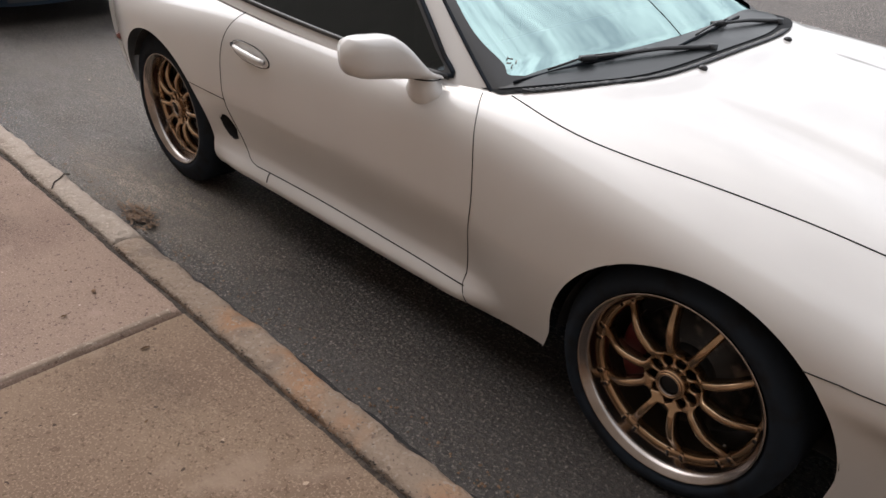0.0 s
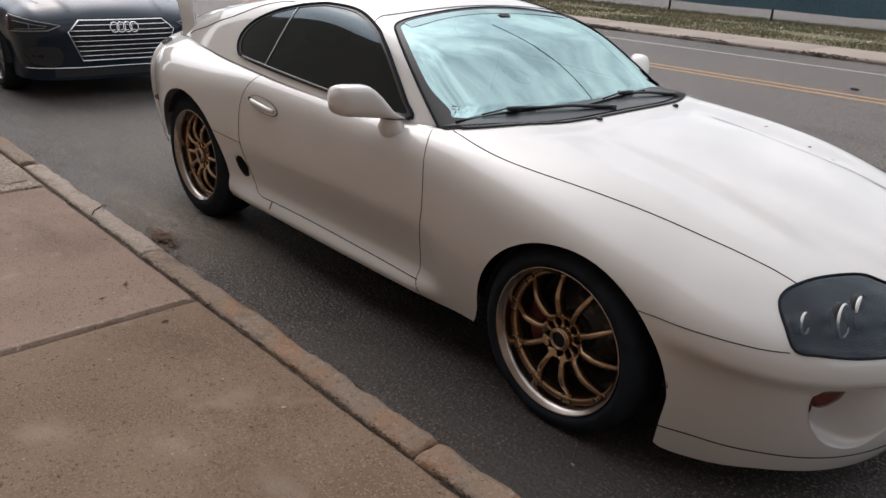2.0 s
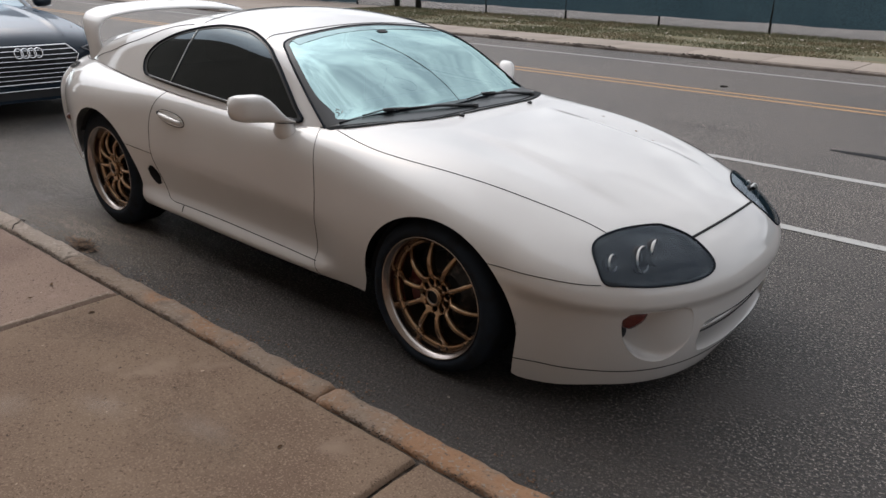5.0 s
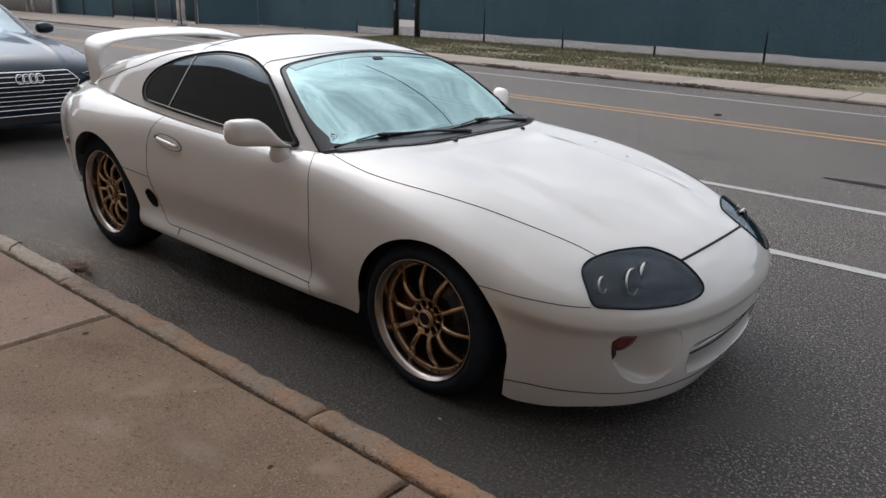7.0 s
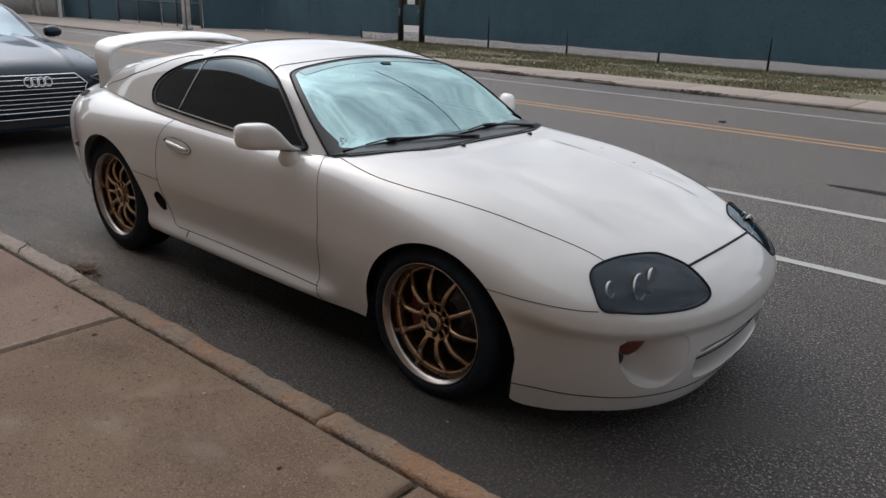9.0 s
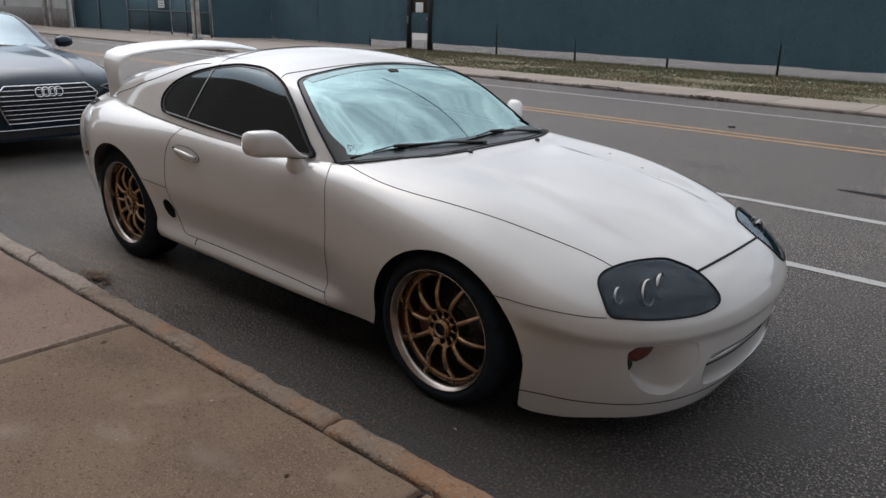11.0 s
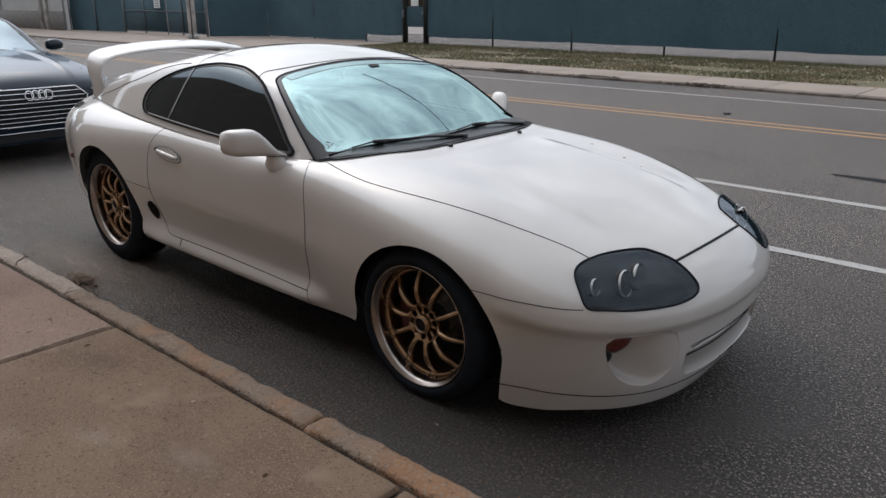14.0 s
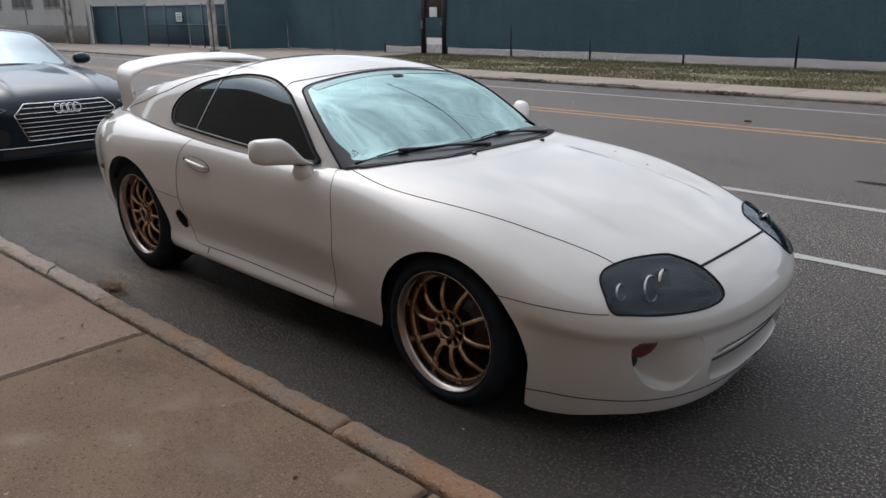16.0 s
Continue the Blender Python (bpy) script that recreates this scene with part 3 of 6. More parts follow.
# grit swept against the kerb
rng = random.Random(23)
verts, faces = [], []
for _ in range(1500):
    x = rng.uniform(-5.5, 3.0)
    if noise.noise(Vector((x * 1.7, 2, 8))) < rng.uniform(-0.5, 0.5):
        continue
    y, r = -1.175 + abs(rng.gauss(0, 0.05)), rng.uniform(0.002, 0.0065)
    n = len(verts)
    verts += [(x + r * rng.uniform(0.7, 1.4) * math.cos(a), y + r * rng.uniform(0.6, 1.2) * math.sin(a), 0.003) for a in (0, 1.3, 2.5, 3.8, 5.0)] + [(x, y, 0.004 + r * rng.uniform(0.5, 0.9))]
    faces += [(n + k, n + (k + 1) % 5, n + 5) for k in range(5)]
me = bpy.data.meshes.new("gutter_grit")
me.from_pydata(verts, [], faces)
tagged(link("gutter_grit", me, WEED, smooth=False), "brown grit and crumbs lying along the gutter", "grit", kind="stuff")

# cracks in the oldest slab
def crack(points, width):
    rows = []
    for i, (x, y) in enumerate(points):
        a, b = points[max(i - 1, 0)], points[min(i + 1, len(points) - 1)]
        t = Vector((b[0] - a[0], b[1] - a[1])).normalized()
        w = width * (0.5 + abs(noise.noise(Vector((x * 9, y * 9, 3)))))
        rows.append([(x - t.y * w, y + t.x * w, 0.0695), (x + t.y * w, y - t.x * w, 0.0695)])
    return grid(rows)


wander = random.Random(6)
for start, heading, n in (((-3.5, -1.42), 245, 26), ((-3.75, -1.75), 175, 24), ((-4.6, -1.40), 265, 20)):
    pts, (x, y), a = [], start, math.radians(heading)
    for _ in range(n):
        pts.append((x, y))
        a += wander.uniform(-0.45, 0.45)
        x, y = x + 0.03 * math.cos(a), y + 0.03 * math.sin(a)
    part("crack", crack(pts, 0.006), JOINT, walk_bed, "dark ragged crack in the old concrete")

for k, (x, y, size) in enumerate(((-0.30, -2.32, 0.035), (-0.72, -2.30, 0.03), (-1.763, -1.536, 0.026), (-1.677, -1.668, 0.022), (-1.334, -1.553, 0.028), (-1.964, -1.555, 0.015), (0.05, -1.62, 0.022), (-1.023, -1.697, 0.013), (-0.9, -2.6, 0.03), (0.26, -1.98, 0.04), (-2.3, -2.0, 0.02))):
    scrap("brown_fleck", (x, y, 0.062), size, k, LEAF, "small dry brown leaf lying on the sidewalk", "leaf")
for k, (x, y) in enumerate(((0.20, -0.95), (1.55, 0.6), (1.3, -0.1), (-4.4, -0.5), (-3.6, -0.3))):
    scrap("road_chip", (x, y, 0.001), 0.018, 40 + k, PALE_BIT, "tiny pale chip lying on the asphalt", "litter")
scrap("dry_twig", (-2.15, 8.05, 0.002), 0.20, 77, JOINT, "dark twig lying on the far lane", "twig", 0.1)

# clump of dead weeds against the kerb
bm = bmesh.new()
rng = random.Random(11)
for _ in range(170):
    x, y = -2.30 + rng.gauss(0, 0.055), -1.135 + rng.gauss(0, 0.026)
    a, ln = rng.uniform(0, math.tau), rng.uniform(0.02, 0.06)
    p = Vector((x, max(y, -1.185), rng.uniform(0.010, 0.026)))
    q = p + Vector((math.cos(a) * ln, math.sin(a) * ln * 0.6, rng.uniform(0, 0.015)))
    n = (q - p).cross(Vector((0, 0, 1))).normalized() * rng.uniform(0.003, 0.009)
    bm.faces.new([bm.verts.new(v) for v in (p - n, p + n, q + n * 0.4, q - n * 0.4)])
tagged(part("dead_weeds", bm, WEED, smooth=False), "brown dead weeds and twigs lying against the kerb", "weeds", kind="stuff")

# far side: kerb, pavement, verge
far_kerb = tagged(part("far_kerb", slab(-120, ROAD_N, -0.06, 80, ROAD_N + 0.05, 0.03), JOINT, smooth=False), "dark crumbling far kerb", "kerb", kind="structure")
FAR_KERB = material("dark_old_kerb", (0.22, 0.18, 0.15), 0.9, vary=[(1.5, (0.09, 0.07, 0.06), 0.42, 0.6, 5), (18, (0.28, 0.23, 0.19), 0.55, 0.7, 3)], bump=[(20, 0.5, 0.01)])
far_walk = sheet("far_pavement", -120, ROAD_N + 0.1, 80, 12.98, 0.042, JOINT, "tan concrete pavement across the street", "sidewalk")
for k in range(32):
    x0 = -40 + k * 1.55
    part("kerb_block", slab(x0 + 0.01, ROAD_N - 0.01, -0.04, x0 + 1.54, ROAD_N + 0.10, 0.048 + 0.010 * noise.noise(Vector((k * 1.7, 0, 0))), 0.012), FAR_KERB, far_kerb)
    part("pavement_slab", slab(x0 + 0.008, ROAD_N + 0.105, 0.02, x0 + 1.542, 12.95, 0.056 + 0.006 * noise.noise(Vector((k * 2.1, 3, 0))), 0.006), FAR_WALK, far_walk)
sheet("verge", -120, 12.95, 80, FENCE_Y + 0.35, 0.052, SOIL, "dry soil verge with thin grass", "ground")
sheet("lot", -120, FENCE_Y + 0.35, 80, 120, 0.057, LOT, "pale concrete lot behind the fence", "ground")
sheet("apron", -120, 12.95, -18.4, FENCE_Y + 0.3, 0.058, FAR_WALK, "pale concrete driveway apron before the gate", "ground")
rng = random.Random(21)
verts, faces = [], []
for _ in range(95000):
    x, y = rng.uniform(-18.3, 12), 12.95 + (FENCE_Y - 12.75) * rng.random()
    if noise.noise(Vector((x * 0.5, y * 0.9, 4))) + 0.55 * smoothstep(16.6, 17.8, y) < rng.uniform(-0.5, 0.35):
        continue
    h, a = rng.uniform(0.02, 0.05) * (1 + 0.9 * smoothstep(17.0, 17.9, y)), rng.uniform(0, math.pi)
    dx, dy = math.cos(a) * 0.016, math.sin(a) * 0.016
    n = len(verts)
    verts += [(x - dx, y - dy, 0.05), (x + dx, y + dy, 0.05), (x + rng.uniform(-0.03, 0.03), y + rng.uniform(-0.03, 0.03), 0.052 + h)]
    faces.append((n, n + 1, n + 2))
verge_litter, far_debris = random.Random(31), random.Random(32)
for name, mat, label, category, pick, count in (
        ("leaf_litter", PALE_BIT, "pale scraps and dry leaves caught in the verge", "litter", lambda: (verge_litter.uniform(-16, 10), 13.1 + 4.6 * verge_litter.random() ** 0.6, 0.075, verge_litter.uniform(0.02, 0.05)), 130),
        ("gutter_debris", JOINT, "dark leaves and dirt heaped along the far kerb", "debris", lambda: (lambda c: (c * 2.3 - 20 + far_debris.gauss(0, 0.3), ROAD_N + 0.06 + far_debris.gauss(0, 0.07), 0.052, far_debris.uniform(0.02, 0.06)))(far_debris.choice((0, 1, 2, 4, 5, 6, 7, 9, 10, 11, 12))), 700)):
    v2, f2 = [], []
    for _ in range(count):
        x, y, z, r = pick()
        n, lean = len(v2), verge_litter.uniform(0, math.tau)
        v2 += [(x + r * k * math.cos(a + lean), y + r * 0.7 * math.sin(a + lean), z + 0.012 * math.sin(2 * a)) for a, k in ((0, 1.2), (1.3, 0.8), (2.4, 1.0), (3.7, 1.1), (5.0, 0.7))] + [(x, y, z + 0.018)]
        f2 += [(n + k, n + (k + 1) % 5, n + 5) for k in range(5)]
    me = bpy.data.meshes.new(name)
    me.from_pydata(v2, [], f2)
    tagged(link(name, me, mat, smooth=False), label, category, kind="stuff")
me = bpy.data.meshes.new("grass")
me.from_pydata(verts, [], faces)
tagged(link("grass", me, GRASS, smooth=False), "thin patchy dry green grass on the verge", "grass", kind="stuff")
rng = random.Random(8)
bits = bmesh.new()
for _ in range(260):
    x, y, r = rng.uniform(-22, 4), rng.uniform(12.9, 17.9), rng.uniform(0.012, 0.035)
    vs = [bits.verts.new((x + r * math.cos(a) * rng.uniform(0.6, 1.2), y + r * math.sin(a), 0.075 + rng.uniform(0, 0.02))) for a in np.linspace(0, math.tau, 5, endpoint=False)]
    bits.faces.new(vs)
tagged(part("verge_litter", bits, PALE_BIT, smooth=False), "pale dead leaves scattered over the verge", "litter", kind="stuff")

# fence with privacy mesh
fence = tagged(new("fence"), "black chain-link fence covered by dark green privacy mesh", "fence", kind="structure")
xs = [-4.74 - 3.065 * k for k in range(-4, 8)]
for x in xs:
    if -18.6 < x < -16.4:
        continue
    part("post", tube([(x, FENCE_Y, 0.05), (x, FENCE_Y, 3.1)], 0.032, 10), POST, fence)
for k in range(len(xs) - 1):
    x1, x0 = xs[k], xs[k + 1]
    if x0 < -16.95 < x1:
        x0 = -16.9
    if x0 < -17.95 < x1 or x1 < -17.9 < x1 + 1.5:
        x1 = min(x1, -18.02)
    rows, low = [], 0.12 if x1 < -20 else 0.345
    for i in range(25):
        x = x0 + (x1 - x0) * i / 24
        sag = 0.02 * math.sin(math.pi * i / 24) + 0.02 * noise.noise(Vector((x * 1.3, 0, 7)))
        rows.append([(x, FENCE_Y - 0.04 + 0.035 * noise.noise(Vector((x * 0.8, z * 0.9, 2))) + 0.012 * math.sin(x * 9 + z), z if j else low - sag) for j, z in enumerate((low, 0.55, 0.8, 1.2, 1.7, 2.3, 3.0))])
    part("mesh_panel", grid(rows), SCREEN_CLOTH, fence, "dark green privacy mesh panel")
wires, wf = [], []
for k in range(int(35 / 0.06)):
    for lean in (-1, 1):
        x = -26 + k * 0.06
        a, b = Vector((x, FENCE_Y + 0.01 * lean, 0.06)), Vector((x + lean * 0.36, FENCE_Y + 0.01 * lean, 0.42))
        side = Vector((0.0036, 0, -0.0036 * lean))
        n = len(wires)
        wires += [a - side, a + side, b + side, b - side]
        wf.append((n, n + 1, n + 2, n + 3))
me = bpy.data.meshes.new("chain_link")
me.from_pydata(wires, [], wf)
tagged(link("chain_link", me, LINK_WIRE, fence, smooth=False), kind="stuff")
part("bottom_rail", tube([(-26.2, FENCE_Y, 0.07), (9, FENCE_Y, 0.07)], 0.005, 5), WIRE, fence)

# gap in the fence with its double posts and notice
gate = tagged(new("fence_gate"), "narrow dark gate between two fence posts", "gate")
for x in (-17.97, -16.93):
    part("gate_post", tube([(x, FENCE_Y - 0.02, 0.05), (x, FENCE_Y - 0.02, 3.1)], 0.11, 12), POST, gate)
part("gate_panel", slab(-17.86, FENCE_Y - 0.05, 0.66, -17.04, FENCE_Y - 0.01, 1.36, 0.01), SCREEN_CLOTH, gate)
part("gate_panel", slab(-17.86, FENCE_Y - 0.02, 1.36, -17.04, FENCE_Y + 0.02, 3.0, 0.01), DARK_METAL, gate)
part("notice", slab(-17.62, FENCE_Y - 0.075, 1.38, -17.26, FENCE_Y - 0.055, 1.72, 0.004), SIGN, gate, "white notice plate")
part("hinge", slab(-17.97, FENCE_Y - 0.17, 0.98, -17.90, FENCE_Y - 0.13, 1.25, 0.01), WIRE, gate)
part("latch", slab(-17.1, FENCE_Y - 0.09, 1.1, -17.02, FENCE_Y - 0.05, 1.22, 0.01), WIRE, gate)

# pole, vehicle gate and building further along
pole = thing("utility_pole", "pale weathered utility pole standing on the verge", "pole")
part("shaft", tube([(-26.66, 14.55, 0.0), (-26.66, 14.55, 4), (-26.66, 14.55, 9)], 0.16, 16, taper=lambda f: 1.05 - 0.3 * f), POLE, pole)
part("base_collar", tube([(-26.66, 14.55, 0.08), (-26.66, 14.55, 0.24)], 0.22, 16), POLE, pole)
part("cable_pipe", tube([(-26.42, 14.38, 0.1), (-26.42, 14.38, 5)], 0.03, 8), WIRE, pole)
big_gate = thing("vehicle_gate", "wide tube-framed chain-link gate with dark mesh", "gate")
GATE_Y = 16.05
for x, r in ((-35.15, 0.05), (-33.2, 0.025), (-31.2, 0.025), (-29.9, 0.03), (-27.95, 0.05)):
    part("gate_tube", tube([(x, GATE_Y, 0.05), (x, GATE_Y, 2.02)], r, 8), WIRE, big_gate)
for z in (0.16, 1.08, 1.94):
    part("gate_rail", tube([(-35.15, GATE_Y, z), (-27.95, GATE_Y, z)], 0.022, 8), WIRE, big_gate)
for x0, x1 in ((-35.1, -31.23), (-31.17, -28.0)):
    part("gate_mesh", slab(x0, GATE_Y + 0.03, 0.14, x1, GATE_Y + 0.05, 1.92), SCREEN_CLOTH, big_gate)
notice = part("notice", slab(-32.1, GATE_Y - 0.07, 1.22, -31.58, GATE_Y - 0.045, 1.62, 0.004), SIGN, big_gate, "white notice plate")
for z in (1.53, 1.42, 1.31):
    part("ink_bar", slab(-32.02, GATE_Y - 0.078, z - 0.025, -31.66, GATE_Y - 0.073, z + 0.025), SIGN_INK, notice)


def fence_run(x0, y0, x1, y1, high):
    """A straight stretch of covered fence between two places, with a post at its far end and a rail on top."""
    rows = []
    for f in np.linspace(0, 1, 13):
        x, y = x0 + (x1 - x0) * f, y0 + (y1 - y0) * f
        rows.append([(x, y + 0.03 * noise.noise(Vector((x * 0.9, z, 5))), z) for z in (0.07, 0.4, 0.9, 1.4, high)])
    part("mesh_panel", grid(rows), SCREEN_CLOTH, fence, "dark green privacy mesh panel")
    part("post", tube([(x1, y1 - 0.05, 0.05), (x1, y1 - 0.05, high + 0.1)], 0.035, 8), WIRE, fence)
    part("top_rail", tube([(x0, y0 - 0.03, high), (x1, y1 - 0.03, high)], 0.022, 8), WIRE, fence)


fence_run(-35.2, 16.08, -37.6, 15.83, 1.96)
fence_run(-37.6, 15.83, -39.9, 15.55, 1.96)
fence_run(-26.2, 17.96, -27.9, 16.1, 2.4)
building = thing("far_building", "tan masonry building with a darker brick base", "building")
foot = ((-70, 15.0), (-39.5, 15.0), (-62, 30), (-70, 30))
part("wall", grid([[(x, y, z) for x, y in foot] for z in (0, 12.5)], close_v=True), TAN_WALL, building, smooth=False)
bm = bmesh.new()
bm.faces.new([bm.verts.new((x, y, 12.5)) for x, y in foot])
part("roof", bm, POLE, building, smooth=False)
part("base_course", slab(-70, 14.95, 0, -39.45, 14.99, 1.0), BASE_STONE, building)
for x in (-41.3, -42.0):
    part("downpipe", tube([(x, 14.9, 0.05), (x, 14.9, 6)], 0.09, 10), POLE, building)

for x in (-44.7, -49.5, -54.3):
    win = part("window", slab(x, 14.96, 1.9, x + 3.1, 15.06, 4.4), POLE, building)
    for k in range(3):
        part("pane", slab(x + 0.08 + k * 1.0, 14.945, 2.0, x + 1.0 + k * 1.0, 14.958, 4.3), SIGN_INK, win, "dark window pane")
part("panel_seam", slab(-47.6, 14.975, 1.0, -47.5, 14.995, 9), SIGN_INK, building)

tagged(part("wall_north", slab(-95, 45, 0, -22, 45.5, 9), TAN_WALL, smooth=False), "pale plain wall beyond the fenced lot", "wall", kind="structure")
# the unseen wall behind the sidewalk; its height sets the fill on the car's side
tagged(part("wall_south", slab(-45, -6.2, -0.05, 30, -5.7, 9.6), BRICK, smooth=False), "brown brick building wall along the sidewalk", "wall", kind="structure")
# unseen low end wall, added to close the street
tagged(part("wall_east", slab(30, -6.2, -0.05, 30.5, 9.0, 3.4), BRICK, smooth=False), "unseen plain brick wall added to close one end of the street", "wall", kind="structure")
# unseen wall, added so the black car's hood reflects something dark
tagged(part("wall_west", slab(-80.5, -6.2, -0.05, -80, 15.0, 20.0), BRICK, smooth=False), "unseen plain brick wall added across the street to darken reflections", "wall", kind="structure")

# ---- the white coupe ----
from mathutils.bvhtree import BVHTree

FRONT_AX, REAR_AX = (0.0, 0.315), (-2.56, 0.318)


def make_shell(width, z_wide, z_low, power, top, tuck, x_front, x_nose, x_rear, x_tail, dx=0.02, spine=0.2, rear_m=2.3, front_m=2.0):
    """Rows of points of a car's lower body, from the tail round one side to the nose: each row runs from the sill up over the shoulder to the middle."""
    stations = []
    for k in range(13):
        a = math.pi / 2 * (1 - k / 13)
        stations.append((x_rear + (x_tail - x_rear) * math.sin(a) ** (2 / rear_m), width(x_rear) * math.cos(a) ** (2 / rear_m), x_rear + (x_tail - x_rear) * 0.6 * math.sin(a)))
    n = int((x_front - x_rear) / dx)
    stations += [(x_rear + (x_front - x_rear) * k / n, width(x_rear + (x_front - x_rear) * k / n), x_rear + (x_front - x_rear) * k / n) for k in range(n)]
    for k in range(37):
        a = math.pi / 2 * k / 36
        stations.append((x_front + (x_nose - x_front) * math.sin(a) ** (2 / front_m), width(x_front) * max(math.cos(a), 0.0) ** (2 / front_m), x_front + spine * math.sin(a)))
    rows = []
    for xo, yo, xs in stations:
        reach = math.hypot(xo - xs, yo)
        ux, uy = (xo - xs) / max(reach, 1e-6), yo / max(reach, 1e-6)
        row = []
        for k in range(15):
            f = 1 - k / 14
            z = z_wide(xo) + (z_low(xo) - z_wide(xo)) * f
            r = reach - tuck(xo, f, yo)
            row.append((xs + ux * r, uy * r, z))
        p = power(xo)
        turn = math.acos(0.82 ** (p / 2))
        for k in range(1, 59):
            rho = math.cos(turn * k / 24) ** (2 / p) if k <= 24 else 0.82 * (58 - k) / 34
            h = max(1 - rho ** p, 0.0) ** (1 / p)
            x, y = xs + ux * reach * rho, uy * reach * rho
            row.append((x, y, z_wide(xo) + (top(x, y) - z_wide(xo)) * h))
        rows.append(row)
    return rows


c_width = curve([(-3.2, 0.745), (-3.1, 0.785), (-3.0, 0.822), (-2.75, 0.88), (-2.5, 0.897), (-2.2, 0.888), (-1.9, 0.87), (-1.5, 0.858), (-1.1, 0.855), (-0.7, 0.86), (-0.3, 0.88), (0.0, 0.887), (0.2, 0.88), (0.35, 0.86)])
c_wide = curve([(-3.5, 0.60), (-2.5, 0.60), (-1.5, 0.57), (-0.6, 0.55), (0.0, 0.53), (0.4, 0.495), (0.7, 0.465), (0.95, 0.455)])
c_low = curve([(-3.5, 0.26), (-3.0, 0.25), (-2.2, 0.212), (-0.6, 0.203), (-0.42, 0.212), (-0.25, 0.205), (0.25, 0.145), (0.39, 0.10), (0.7, 0.118), (0.95, 0.118)])
c_power = curve([(-3.5, 3.2), (-2.9, 3.6), (-2.4, 4.2), (-1.9, 6.0), (-1.2, 7.0), (-0.8, 6.4), (-0.3, 5.0), (0.0, 4.3), (0.3, 3.4), (0.6, 2.8), (0.95, 2.5)])
c_spine = curve([(-3.5, 0.90), (-3.3, 0.935), (-3.0, 0.95), (-2.0, 0.935), (-1.0, 0.90), (-0.5, 0.895), (-0.35, 0.88), (0.0, 0.835), (0.3, 0.785), (0.55, 0.73), (0.75, 0.685), (0.95, 0.645)])


def cowl_line(y):
    return -0.38 - 0.25 * (abs(y) / 0.74) ** 4


def c_top(x, y):
    cl = cowl_line(y)
    lip = 0.010 * smoothstep(cl + 0.10, cl, x) * smoothstep(cl - 0.03, cl - 0.006, x) * (1 - smoothstep(0.5, 0.7, abs(y)))
    fender = 0.03 * math.exp(-((abs(y) - 0.62) / 0.14) ** 2) * math.exp(-((x - 0.15) / 0.5) ** 2)
    bulge = 0.012 * (1 - smoothstep(0.325, 0.385, abs(y) - 0.03 * smoothstep(0.0, 0.5, x))) * smoothstep(-0.36, 0.0, x) * (1 - smoothstep(0.38, 0.62, x))
    return c_spine(x) + fender + bulge + lip - 0.02 * (y / 0.8) ** 2


def c_tuck(x, f, y):
    """f is 0 at the widest line and 1 at the bottom edge."""
    sill = smoothstep(-2.3, -1.9, x) * (1 - smoothstep(-0.75, -0.5, x))
    door = sill * (0.055 * math.sin(math.pi * min(f / 0.72, 1.0) * 0.5) ** 2 * (1 - smoothstep(0.7, 0.86, f)) + 0.012 * smoothstep(0.7, 0.9, f) + 0.035 * smoothstep(0.92, 1.0, f))
    nose = smoothstep(0.3, 0.5, x)
    plain = (1 - sill) * (1 - nose) * 0.06 * f ** 1.6
    lip = nose * (0.024 * smoothstep(0.0, 0.08, f) * (1 - smoothstep(0.12, 1.0, f)) + (0.105 - 0.012 * smoothstep(0.62, 0.9, x)) * f ** (1.15 + 1.1 * smoothstep(0.62, 0.9, x)))
    return door + plain + lip


ROWS = make_shell(c_width, c_wide, c_low, c_power, c_top, c_tuck, 0.35, 0.96, -3.1, -3.46, front_m=2.2)


ARCHES = ((0.029, 0.29, 0.366), (-2.515, 0.318, 0.378))


def in_arch(p):
    """The arch's edge nearest to a point that lies inside a wheel arch, or None."""
    x, y, z = p
    for cx, cz, radius in ARCHES:
        dx, dz = x - cx, z - cz
        if abs(y) < 0.5 or z > 0.75:
            continue
        if dz < 0:
            reach = radius / (0.95 if dx < 0 and cx > -1 else 1.0) + ((0.38 if dx < 0 else 0.17) * -dz * (1 if dx < 0 else -1) if cx > -1 else 0)
            if abs(dx) < reach:
                return (cx + math.copysign(reach, dx), z)
        else:
            k = 0.95 if dx < 0 and cx > -1 else 1.0
            d = math.hypot(dx * k, dz)
            if 1e-6 < d < radius:
                return (cx + dx / d * radius, cz + dz / d * radius)
    return None


# outlines on the right-hand flank (x, y, z); the other side mirrors them
HOOD_EDGE = curve([(-0.64, 0.738), (-0.49, 0.764), (-0.38, 0.77), (-0.23, 0.76), (-0.07, 0.738), (0.15, 0.70), (0.37, 0.651), (0.57, 0.588)])
LAMP = [(0.582, -0.675, 0.627), (0.571, -0.638, 0.650), (0.582, -0.58, 0.664), (0.612, -0.488, 0.672), (0.662, -0.375, 0.669), (0.70, -0.335, 0.659), (0.772, -0.297, 0.628),
        (0.844, -0.292, 0.575), (0.872, -0.31, 0.544), (0.868, -0.36, 0.524), (0.836, -0.455, 0.515), (0.768, -0.581, 0.518), (0.70, -0.665, 0.526), (0.655, -0.71, 0.537), (0.616, -0.70, 0.59)]
